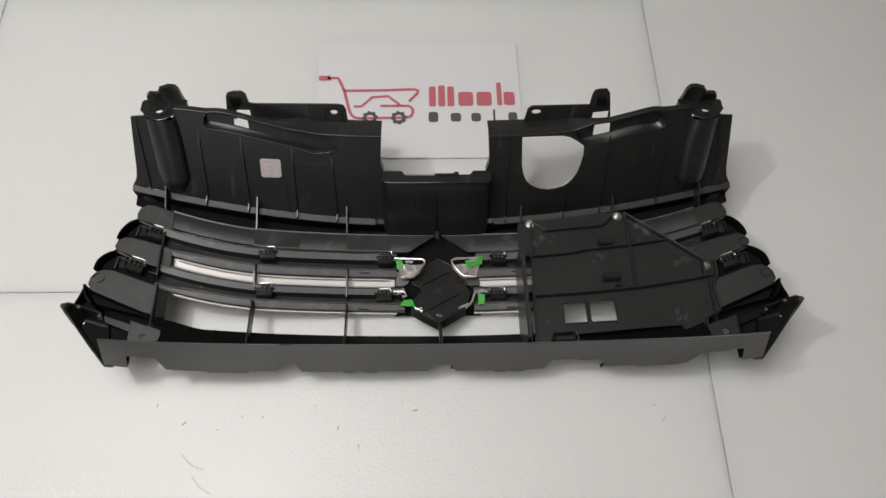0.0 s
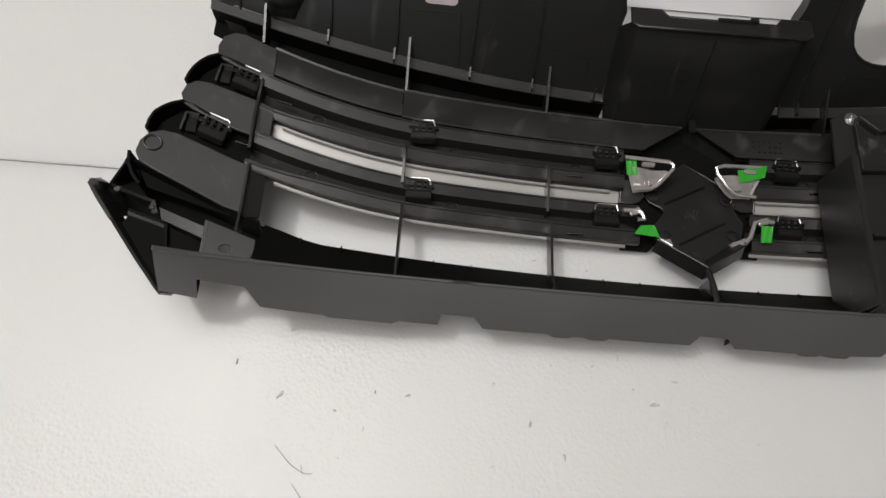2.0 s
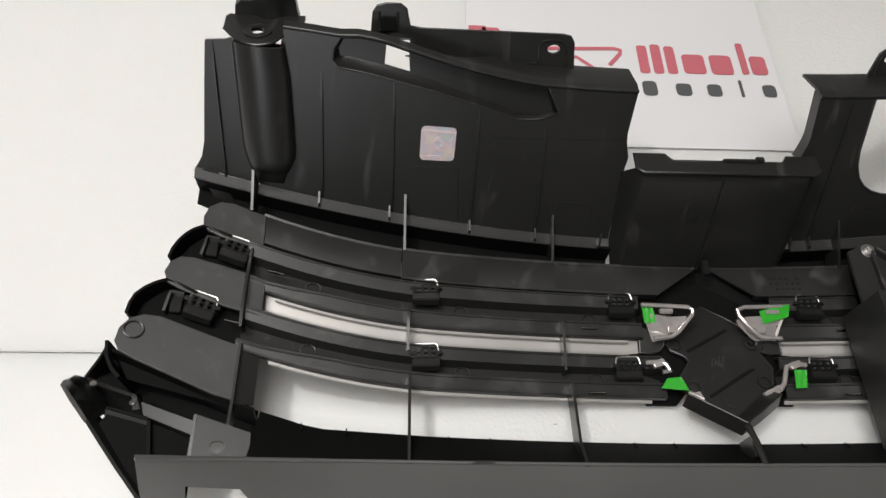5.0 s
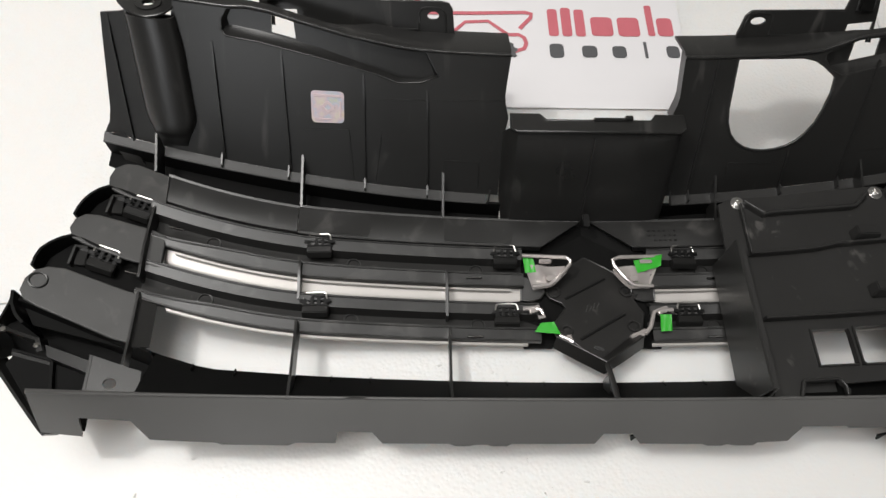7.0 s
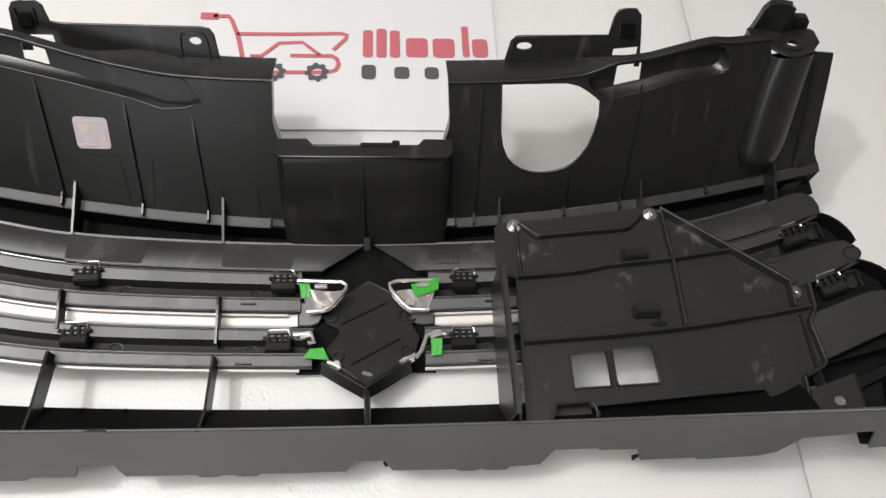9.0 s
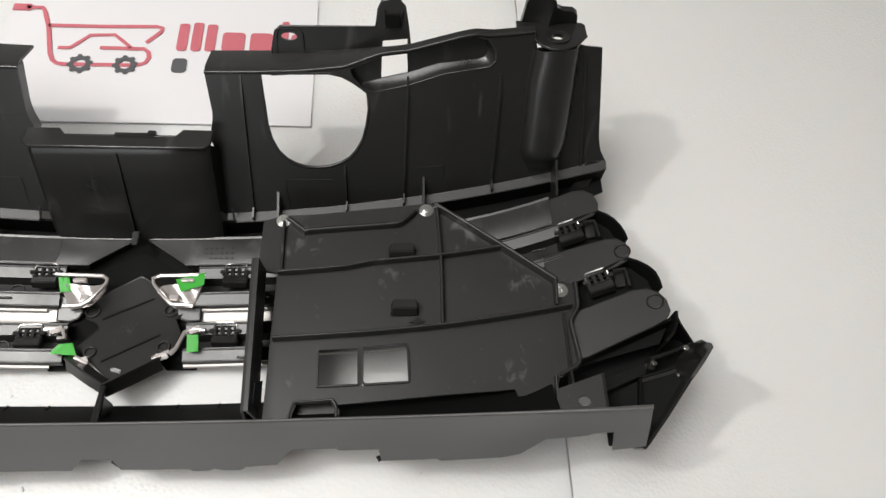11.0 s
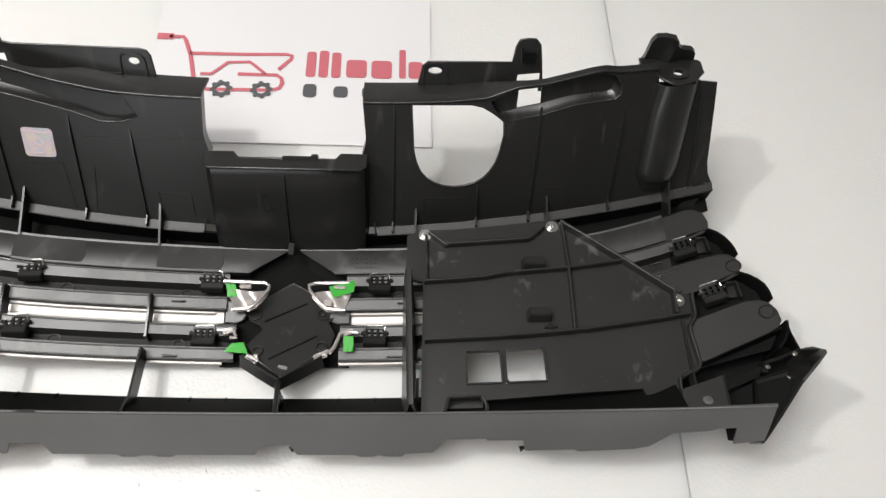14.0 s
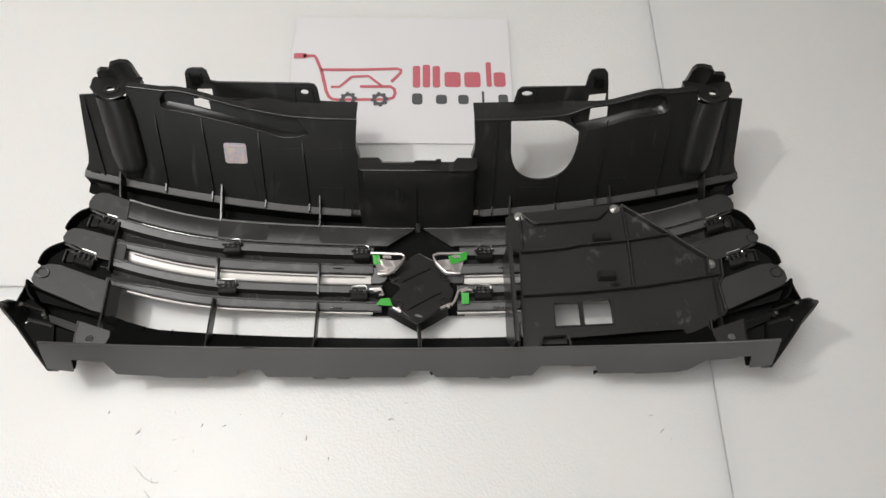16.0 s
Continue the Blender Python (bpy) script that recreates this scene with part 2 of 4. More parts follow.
def tube(path, radius, closed=False, ring=8):
    """A round bar along a path."""
    bm = bmesh.new()
    pts = [Vector(p) for p in path]
    loops, n = [], len(pts)
    for i, p in enumerate(pts):
        a = pts[i - 1] if i or closed else p
        b = pts[(i + 1) % n] if i < n - 1 or closed else p
        d = (b - a).normalized()
        s = d.cross(Vector((0, 0, 1)) if abs(d.z) < 0.9 else Vector((0, 1, 0))).normalized()
        u = s.cross(d)
        loops.append([bm.verts.new(p + radius * (math.cos(k * math.tau / ring) * s + math.sin(k * math.tau / ring) * u)) for k in range(ring)])
    for i in range(n if closed else n - 1):
        for k in range(ring):
            bm.faces.new((loops[i][k], loops[i][(k + 1) % ring], loops[(i + 1) % n][(k + 1) % ring], loops[(i + 1) % n][k]))
    if not closed:
        bm.faces.new(loops[0])
        bm.faces.new(list(reversed(loops[-1])))
    return bm


def block(size, at=(0, 0, 0), turn=(0, 0, 0), bevel=0.0006, taper=1.0):
    """A box with softened edges; taper narrows its top."""
    bm = bmesh.new()
    bmesh.ops.create_cube(bm, size=1)
    for v in bm.verts:
        k = taper if v.co.z > 0 else 1
        v.co = Vector((v.co.x * size[0] * k, v.co.y * size[1] * k, v.co.z * size[2]))
    if bevel:
        bmesh.ops.bevel(bm, geom=bm.edges[:], offset=bevel, segments=2, affect="EDGES")
    bm.transform(pose(*at, *turn))
    return bm


def disc(r, h, at, seg=24, bevel=0.0004, turn=(0, 0, 0)):
    bm = bmesh.new()
    bmesh.ops.create_cone(bm, cap_ends=True, segments=seg, radius1=r, radius2=r, depth=h)
    if bevel:
        bmesh.ops.bevel(bm, geom=[e for e in bm.edges if len(e.link_faces) == 2 and any(len(f.verts) > 4 for f in e.link_faces)], offset=bevel, segments=2, affect="EDGES")
    bm.transform(pose(*at, *turn))
    return bm


def smooth(x, a, b):
    k = min(1, max(0, (x - a) / (b - a)))
    return k * k * (3 - 2 * k)


def along(pts, n):
    """n + 1 even steps along a polyline."""
    pts = [Vector(p) for p in pts]
    lens = [0]
    for a, b in zip(pts, pts[1:]):
        lens.append(lens[-1] + (b - a).length)
    out = []
    for k in range(n + 1):
        d = lens[-1] * k / n
        i = min(len(pts) - 2, max(j for j in range(len(lens)) if lens[j] <= d + 1e-9))
        out.append(pts[i].lerp(pts[i + 1], (d - lens[i]) / max(1e-9, lens[i + 1] - lens[i])))
    return out


def steps(a, b, n):
    return [a + (b - a) * k / n for k in range(n + 1)]


# ---------------------------------------------------------------- room
floor = thing("floor", "white polystyrene boards laid edge to edge", "floor", kind="structure")
BOARDS = [(-0.535, 0.465, 0.444, 0.944), (-0.535, 0.465, -0.056, 0.444), (-0.535, 0.465, 0.944, 1.444),
          (0.465, 0.965, 0.0, 1.0), (0.465, 0.965, -1.0, 0.0), (0.465, 0.965, 1.0, 2.0), (-1.035, -0.535, 0.0, 1.0), (-1.035, -0.535, -1.0, 0.0),
          (-1.035, -0.535, 1.0, 2.0), (0.965, 1.465, 0.0, 1.0), (-0.535, 0.465, 1.444, 1.944)]
for x0, x1, y0, y1 in BOARDS:
    g = 0.0006
    bm = block((x1 - x0 - 2 * g, y1 - y0 - 2 * g, 0.05), ((x0 + x1) / 2, (y0 + y1) / 2, -0.025), bevel=0.0008)
    part("board", bm, FOAM, floor)

# Unseen floor, kept dark so the shield has little to reflect.
room = thing("room_floor", "unseen dark grey floor under the boards", "floor", kind="structure")
part("slab", block((5, 5, 0.1), (0, 0, -0.1005), bevel=0), UNSEEN_FLOOR, room)
# Unseen walls and ceiling added for bounce; the south one darkens the shield's reflection.
for name, size, at in (("wall_north", (5, 0.1, 2.74), (0, 2.45, 1.30)), ("wall_south", (5, 0.1, 2.74), (0, -2.45, 1.30)),
                       ("wall_east", (0.1, 4.8, 2.74), (2.45, 0, 1.30)), ("wall_west", (0.1, 4.8, 2.74), (-2.45, 0, 1.30))):
    dark = name == "wall_south"
    tagged(finish(name, block(size, at, bevel=0), UNSEEN_DARK if dark else WALL_PAINT), "unseen dark wall, added to darken the shield's reflection" if dark else "unseen off-white wall, added to bounce light", "wall", kind="structure")
tagged(finish("ceiling", block((5, 5, 0.1), (0, 0, 2.73), bevel=0), WALL_PAINT), "unseen off-white ceiling, added to bounce light", "ceiling", kind="structure")

# ---------------------------------------------------------------- printed sheet
PAGE_X, PAGE_Y = 0.107, 0.7465
sheet = thing("paper_sheet", "white printed paper sheet lying on the boards", "paper", (PAGE_X, PAGE_Y, 0.0))
rows = [[Vector((x, y, 0.0012 + 0.0012 * smooth(-y, 0.075, 0.105) + 0.0006 * math.sin(9 * x + 1))) for x in steps(-0.1495, 0.1495, 24)] for y in steps(-0.105, 0.105, 18)]
part("page", loft(rows, 0.0003, Vector((0, 0, 1))), PAPER, sheet)


def stroke(name, pts, width, mat, label=""):
    """A printed line on the page."""
    pts = [Vector((x - PAGE_X, y - PAGE_Y, 0)) for x, y in pts]
    rows = []
    for i, p in enumerate(pts):
        a, b = pts[max(0, i - 1)], pts[min(len(pts) - 1, i + 1)]
        d = (b - a).normalized()
        s = Vector((-d.y, d.x, 0)) * width / 2
        rows.append([p + s, p - s])
    top = 0.0026
    part(name, loft([[Vector((q.x, q.y, top)) for q in r] for r in rows], 0.0002, Vector((0, 0, 1))), mat, sheet, label)


stroke("cart_frame", [(-0.028, 0.783), (-0.013, 0.783), (-0.010, 0.778), (-0.002, 0.757), (0.006, 0.724), (0.010, 0.715), (0.015, 0.711), (0.022, 0.710), (0.088, 0.711), (0.096, 0.714), (0.0985, 0.721), (0.097, 0.728), (0.092, 0.732), (0.051, 0.732)], 0.0042, RED_INK, "red printed line of a trolley shape")
stroke("cart_grip", [(-0.041, 0.783), (-0.038, 0.783), (-0.028, 0.783), (-0.024, 0.783)], 0.0085, RED_INK)
stroke("cart_rim", [(-0.003, 0.7595), (0.05, 0.760), (0.100, 0.762), (0.106, 0.760), (0.105, 0.755), (0.093, 0.740)], 0.0042, RED_INK)
stroke("car_roof", [(0.012, 0.731), (0.023, 0.731), (0.028, 0.736), (0.039, 0.748), (0.062, 0.7495), (0.068, 0.744), (0.080, 0.733)], 0.0036, RED_INK)
for cx in (0.0362, 0.0778):
    out = []
    for k in range(64):
        a = k * math.tau / 64
        r = 0.0118 if (k // 4) % 2 == 0 else 0.0098
        out.append((cx - PAGE_X + r * math.cos(a), 0.711 - PAGE_Y + r * math.sin(a)))
    ring = [(cx - PAGE_X + 0.0052 * math.cos(k * math.tau / 20), 0.711 - PAGE_Y + 0.0052 * math.sin(k * math.tau / 20)) for k in range(20)]
    part("gear_wheel", plate(out, [ring], lambda u, v: Vector((u, v, 0.0028)), 0.0002, 0.006, side=Vector((0, 0, 1))), GREY_INK, sheet, "dark grey printed gear shape")


def print_bar(x0, x1, y0, y1, mat, name):
    r = min(0.004, (x1 - x0) * 0.3)
    out = []
    for cx, cy, a0 in ((x1 - r, y1 - r, 0), (x0 + r, y1 - r, 90), (x0 + r, y0 + r, 180), (x1 - r, y0 + r, 270)):
        out += [(cx + r * math.cos(radians(a0 + d)) - PAGE_X, cy + r * math.sin(radians(a0 + d)) - PAGE_Y) for d in (0, 30, 60, 90)]
    part(name, plate(out, [], lambda u, v: Vector((u, v, 0.0026)), 0.0002, 0.01, side=Vector((0, 0, 1))), mat, sheet)


for x0, x1, y0, y1 in ((0.122, 0.132, 0.731, 0.767), (0.1355, 0.1455, 0.731, 0.769), (0.149, 0.159, 0.731, 0.767), (0.165, 0.187, 0.732, 0.757), (0.192, 0.214, 0.732, 0.757), (0.222, 0.229, 0.733, 0.774), (0.232, 0.248, 0.733, 0.757)):
    print_bar(x0, x1, y0, y1, RED_INK, "red_bar")
for x0, x1, y0, y1 in ((0.121, 0.135, 0.703, 0.721), (0.153, 0.168, 0.704, 0.719), (0.183, 0.197, 0.704, 0.719), (0.215, 0.218, 0.704, 0.725), (0.237, 0.250, 0.705, 0.720)):
    print_bar(x0, x1, y0, y1, GREY_INK, "grey_bar")

# ---------------------------------------------------------------- car grille, seen from its back
grille = thing("car_grille", "black moulded plastic car grille lying face down on white boards", "car part", (0.127, 0, 0))
PN = Vector((0, -0.88, 0.476))


def bow(x):
    """How far the bars sweep back towards their ends."""
    return 0.95 * max(0, abs(x) - 0.2) ** 2


def lobe_z(x):
    return 0.018 + 0.40 * x * x


def flange_z(x):
    return 0.050 + 0.16 * x * x + 1.7 * max(0, abs(x) - 0.22) ** 2


def flange_y(x):
    return 0.352 - 0.5 * max(0, abs(x) - 0.22) ** 2


def wing_z(x):
    return 0.050 + 0.22 * x * x


def on_bars(x, y, dz=0.0):
    return Vector((x, y, lobe_z(x) + dz))


def on_cover(x, y, dz=0.0):
    return Vector((x, y, 0.050 + 0.12 * x * x + dz))


def on_wing(x, y, dz=0.0):
    return Vector((x, y, wing_z(x) + dz))


VM = 0.0967


def panel(x, v, dn=0.0):
    """The upper shield: leans back, bowed at its ends."""
    return Vector((x, 0.543 + 0.046 * v + 0.10 * x * x, 0.045 + 0.085 * v + 0.12 * x * x)) + PN * dn


def ledge_v(x):
    return -0.25 + 2.3 * x * x


# lower lip with its cut-outs
LIP = [(-0.374, 1.0), (-0.362, 1.01), (-0.351, 1.02), (-0.349, 0.58), (-0.320, 0.60), (-0.311, 1.0), (-0.270, 1.02), (-0.265, 1.06), (-0.222, 1.06),
       (-0.217, 1.0), (-0.190, 1.0), (-0.188, 0.76), (-0.165, 0.76), (-0.158, 1.0), (-0.112, 1.0), (-0.108, 1.05), (-0.098, 1.05), (-0.094, 1.02), (-0.086, 1.02), (-0.082, 1.05), (-0.072, 1.05),
       (-0.068, 1.0)]
LIP += [(-0.010, 1.0), (-0.004, 0.78), (0.016, 0.78), (0.022, 1.0), (0.066, 1.02), (0.070, 1.06), (0.080, 1.06), (0.084, 1.03), (0.090, 1.06), (0.102, 1.06), (0.105, 1.0), (0.126, 0.97),
       (0.136, 0.66), (0.166, 0.66), (0.168, 0.70), (0.195, 0.71), (0.197, 0.96), (0.235, 0.96), (0.238, 1.0), (0.280, 0.98), (0.292, 0.92), (0.308, 0.62), (0.334, 0.60), (0.338, 0.56), (0.351, 0.56), (0.353, 1.0), (0.363, 1.0), (0.374, 1.0)]
cols = []
for (xa, va), (xb, vb) in zip(LIP, LIP[1:]):
    n = max(1, int((xb - xa) / 0.02))
    cols += [(xa + (xb - xa) * k / n, va + (vb - va) * k / n) for k in range(n)]
cols.append(LIP[-1])
rows = [[], [], [], [], []]
for x, v in cols:
    a, b = Vector((x * (1 - 0.02 * smooth(abs(x), 0.34, 0.374)), flange_y(x), flange_z(x))), Vector((x, 0.3255 + 0.2 * max(0, abs(x) - 0.3) ** 2, 0.0315 + 0.17 * x * x + 1.0 * max(0, abs(x) - 0.26) ** 2))
    for k, row in enumerate(rows):
        p = a.lerp(b, v * k / 4)
        p.z += 0.0012 * math.sin(math.pi * v * k / 4)
        row.append(p)
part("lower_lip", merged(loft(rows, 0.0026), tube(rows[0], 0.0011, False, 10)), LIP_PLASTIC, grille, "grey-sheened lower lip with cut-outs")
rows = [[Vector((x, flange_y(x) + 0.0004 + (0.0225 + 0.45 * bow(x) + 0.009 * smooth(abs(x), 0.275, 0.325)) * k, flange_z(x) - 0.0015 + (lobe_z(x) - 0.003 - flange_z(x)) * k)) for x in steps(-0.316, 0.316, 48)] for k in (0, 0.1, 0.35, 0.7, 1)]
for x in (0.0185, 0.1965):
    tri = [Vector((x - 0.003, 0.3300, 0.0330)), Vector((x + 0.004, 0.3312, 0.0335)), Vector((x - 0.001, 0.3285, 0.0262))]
    part("gusset", shell(tri, [(0, 1, 2)], 0.0014, Vector((0, -1, 0.4))), SHADED_PLASTIC, grille, "small dark triangular gusset")
part("lower_wall", loft(rows, 0.0025), SHADED_PLASTIC, grille)
for x in (-0.29, -0.262, -0.196, -0.168, -0.068, -0.04, 0.05, 0.08, 0.21):
    part("stiffener", block((0.0009, 0.007, 0.003), (x, 0.3715 + 0.4 * bow(x), lobe_z(x) + 0.0005), (-50, 0, 0), bevel=0.0002), SHADED_PLASTIC, grille)
part("ledge_tab", block((0.034, 0.002, 0.001), (-0.186, 0.3522, flange_z(0.186) + 0.0002), (-20, 0, 0), 0.0002), PLASTIC, grille)

# louvre bars
PROFILE_B = ((0.4062, -0.006), (0.4066, -0.001), (0.4152, 0.001), (0.4162, -0.010), (0.4262, -0.011), (0.4280, -0.001), (0.4360, 0.001), (0.4375, -0.006))
PROFILE_A = ((0.4518, -0.006), (0.4522, -0.001), (0.4616, 0.001), (0.4626, -0.010), (0.4738, -0.011), (0.4756, -0.001), (0.4845, 0.001), (0.4860, -0.006))


def louvre(name, profile, x0, x1, label=""):
    n = max(4, int((x1 - x0) / 0.012))
    def back(x, k):
        """The lip narrows towards its outer end; one bar is set back behind the cover's panes."""
        set_back = 0.007 * smooth(x, 0.118, 0.14) * (1 - smooth(x, 0.225, 0.25)) * (y_first < 0.42)
        return set_back - (0.0045 * smooth(abs(x), 0.27, 0.33) if k in (2, 3) else 0)
    y_first = profile[0][0]
    rows = [[Vector((x, y + bow(x) + back(x, k), lobe_z(x) + dz)) for x in steps(x0, x1, n)] for k, (y, dz) in enumerate(profile)]
    bar = part(name, merged(loft(rows[:4], 0.0022), tube(rows[1], 0.0008, False, 10), tube(rows[2], 0.0007, False, 10)), BAR_PLASTIC, grille, label)
    part("channel", loft(rows[3:6], 0.0022), COVER, bar, "smooth black channel floor")
    part("rear_lip", merged(loft(rows[5:], 0.0022), tube(rows[6], 0.0008, False, 10)), BAR_PLASTIC, bar)
    return bar


for x0, x1, prof, nm in ((-0.335, -0.039, PROFILE_B, "louvre"), (0.048, 0.335, PROFILE_B, "louvre"), (-0.335, -0.05, PROFILE_A, "louvre"), (0.052, 0.335, PROFILE_A, "louvre")):
    louvre(nm, prof, x0, x1, "black channel-shaped louvre bar")
    y0 = prof[0][0]
    rows = [[Vector((x, y0 + dy + bow(x) + 0.007 * smooth(x, 0.118, 0.14) * (1 - smooth(x, 0.225, 0.25)) * (y0 < 0.42), max(0.003, lobe_z(x) - dz))) for x in steps(x0 + (0.02 if x0 < 0 else 0), x1 - 0.01, 24)] for dy, dz in ((-0.0024, 0.0072), (-0.0016, 0.0060), (0.0008, 0.0056))]
    part("chrome_trim", loft(rows, 0.0015), BLADE_CHROME, grille, "satin chrome trim along the front edge")
    if prof is PROFILE_A:
        xs = steps(x0 + (0.012 if x0 < 0 else 0.004), x1 - (0.002 if x0 < 0 else 0.012), 28)
        rows = [[Vector((x, y0 + dy + bow(x), lobe_z(x) + dz)) for x in xs] for dy, dz in ((0.0010, -0.0085), (-0.0030, -0.0098), (-0.0070, -0.0105), (-0.0105, -0.0122), (-0.0125, -0.0150))]
        part("chrome_blade", loft(rows, 0.0012), BLADE_CHROME, grille, "satin chrome blade showing in the slit between the bars")


def top_bar(name, x0, x1, y0, y1, dz, label=""):
    n = max(3, int((x1 - x0) / 0.015))
    trim = lambda y: 1.45 * max(0, 0.5095 - y) if min(abs(x0), abs(x1)) < 0.02 else 0
    rows = [[on_bars(x, y + bow(x), d) for x in steps(x0 + (trim(y) if x0 > 0 else 0), x1 - (trim(y) if x0 < 0 else 0), n)] for y, d in ((y0, dz - 0.006), (y0 + 0.0008, dz - 0.0004), (y0 + 0.002, dz), (y1 - 0.002, dz + 0.0002), (y1, dz - 0.0002), (y1 + 0.001, dz - 0.012))]
    part(name, merged(loft(rows, 0.0022), tube(rows[1], 0.0007, False, 10)), BAR_PLASTIC, grille, label)


top_bar("top_bar", -0.228, -0.0005, 0.4858, 0.5098, 0.002, "flat grey-black bar with faint weld marks")
top_bar("top_bar", 0.008, 0.330, 0.4858, 0.5098, 0.002)
top_bar("recessed_bar", -0.328, -0.229, 0.4885, 0.5105, -0.0012, "smooth black recessed bar section")
rows = [[on_bars(x, 0.4876 + dy + bow(x), dz) for x in steps(-0.312, -0.229, 10)] for dy, dz in ((-0.0022, -0.0072), (-0.0010, -0.0058), (0.0010, -0.0054))]
part("chrome_trim", loft(rows, 0.0012), CHROME, grille, "bright chrome trim along the front edge")
for x in (-0.20, -0.085):
    part("weld_patch", plate([(x - 0.028, 0.4885), (x + 0.026, 0.4885), (x + 0.028, 0.4945), (x + 0.027, 0.508), (x - 0.028, 0.508)], [], lambda u, v: on_bars(u, v + bow(u), 0.0026), 0.0004, 0.01), BAR_PLASTIC, grille)

marks = [block((0.0022, 0.0015, 0.0004), on_bars(0.056 + 0.0042 * c, 0.492 + 0.0045 * r, 0.0021), (0, 0, 0), 0) for c in range(6) for r in range(3) if (c * 3 + r) % 7]
part("moulded_marks", merged(*marks), CLIP_PLASTIC, grille)

# rounded bar ends, dark shells behind them, clips at the ends
LOBES = ([(-0.326, 0.4975), (-0.354, 0.5035), (-0.3645, 0.5070), (-0.3680, 0.5105), (-0.3688, 0.517), (-0.3665, 0.525), (-0.360, 0.530), (-0.352, 0.5305), (-0.327, 0.5245)],
         [(-0.322, 0.4475), (-0.346, 0.452), (-0.376, 0.4605), (-0.3835, 0.4640), (-0.3862, 0.471), (-0.3842, 0.478), (-0.379, 0.4825), (-0.371, 0.4832), (-0.352, 0.480), (-0.332, 0.4765), (-0.322, 0.4735)],
         [(-0.331, 0.3885), (-0.345, 0.392), (-0.394, 0.4095), (-0.4025, 0.4135), (-0.4060, 0.4195), (-0.4048, 0.428), (-0.4005, 0.4345), (-0.3935, 0.438), (-0.384, 0.4380), (-0.345, 0.427), (-0.331, 0.424)])
for s in (-1, 1):
    for k, lobe in enumerate(LOBES):
        out = [(-s * x * (1 - 0.008 * smooth(abs(x), 0.33, 0.36)), y) for x, y in lobe]
        part("bar_end", merged(plate(out, [], lambda u, v: on_bars(u, v, 0.0005), 0.004, 0.012), tube([on_bars(x, y, -0.0007) for x, y in out], 0.0011, True, 10)), LIT_DUSTY_PLASTIC if s < 0 else COVER, grille, "paler flat rounded bar end with dust smudges" if s < 0 else "darker flat rounded bar end")
    shape = [(0.325, 0.386), (0.396, 0.399), (0.405, 0.415), (0.399, 0.438), (0.396, 0.450), (0.386, 0.461), (0.384, 0.470), (0.381, 0.485), (0.375, 0.498), (0.366, 0.507), (0.368, 0.524), (0.33, 0.526), (0.325, 0.45)]
    part("end_shell", plate([(s * x, y) for x, y in shape], [], lambda u, v: on_bars(u, v, -0.011), 0.003, 0.012), SHADED_PLASTIC, grille)
    for pts in ([(0.346, 0.505), (0.357, 0.5085), (0.367, 0.508), (0.374, 0.5015), (0.378, 0.495), (0.3805, 0.4895), (0.382, 0.4815)], [(0.362, 0.459), (0.374, 0.464), (0.383, 0.4637), (0.390, 0.4586), (0.396, 0.453), (0.3985, 0.4455), (0.3993, 0.438)], [(0.406, 0.4185), (0.4050, 0.410), (0.401, 0.402), (0.396, 0.397)]):
        fine = along([(s * x, y, 0) for x, y in pts], 8)
        part("end_wall", loft([[on_bars(p.x, p.y, 0.001) for p in fine], [on_bars(p.x, p.y, -0.03 - 0.01) for p in fine]], 0.002, Vector((-s, 0, 0.2))), SHADED_PLASTIC, grille)
    for cx, cy in ((0.394, 0.4275),) if s < 0 else ((0.394, 0.4275), (0.378, 0.4715)):
        part("boss_ring", tube([on_bars(s * cx + 0.0055 * math.cos(a), cy + 0.0055 * math.sin(a), 0.001) for a in np.arange(0, math.tau, math.tau / 20)], 0.0007, True, 6), PLASTIC, grille)

for x, y in ((-0.291, 0.4685), (-0.185, 0.4685), (-0.291, 0.4215), (-0.185, 0.4215), (-0.087, 0.4685), (-0.087, 0.4215), (0.098, 0.4685), (0.1, 0.4215)):
    part("boss_ring", tube([on_bars(x + 0.0050 * math.cos(a), y + bow(x) + 0.0050 * math.sin(a), -0.0102) for a in np.arange(0, math.tau, math.tau / 20)], 0.0007, True, 6), PLASTIC, grille)


# spring clips
def clip(x, y, z, rz, roll=0.0, wide=0.021):
    c = new("spring_clip")
    c.empty_display_size = 0.01
    c.parent = grille
    c.matrix_basis = pose(x, y, z, -12, roll, rz)
    part("socket", block((wide * 0.94, 0.0070, 0.0070), (0, -0.0062, -0.0005), (-6, 0, 0), 0.0007, 0.96), PLASTIC, c)
    bars = [block((wide * w, 0.0014, 0.0016), (0, y, z), (0, 0, 0), 0.0003) for w, y, z in ((0.94, -0.0022, 0.0022), (1.06, 0.0012, 0.0030), (0.80, 0.0046, 0.0034))]
    bars += [block((wide * 0.13, 0.0082, 0.0024), (k * wide * 0.27, 0.0010, 0.0026), (8, 0, 0), 0.0004) for k in (-1.35, -0.45, 0.45, 1.35)]
    bars += [block((wide * 0.24, 0.0030, 0.0030), (k * wide * 0.44, 0.0006, 0.0032), (8, 0, k * 8), 0.0005) for k in (-1, 1)]
    part("grip", merged(*bars), CLIP_PLASTIC, c)
    w = wide * 0.40
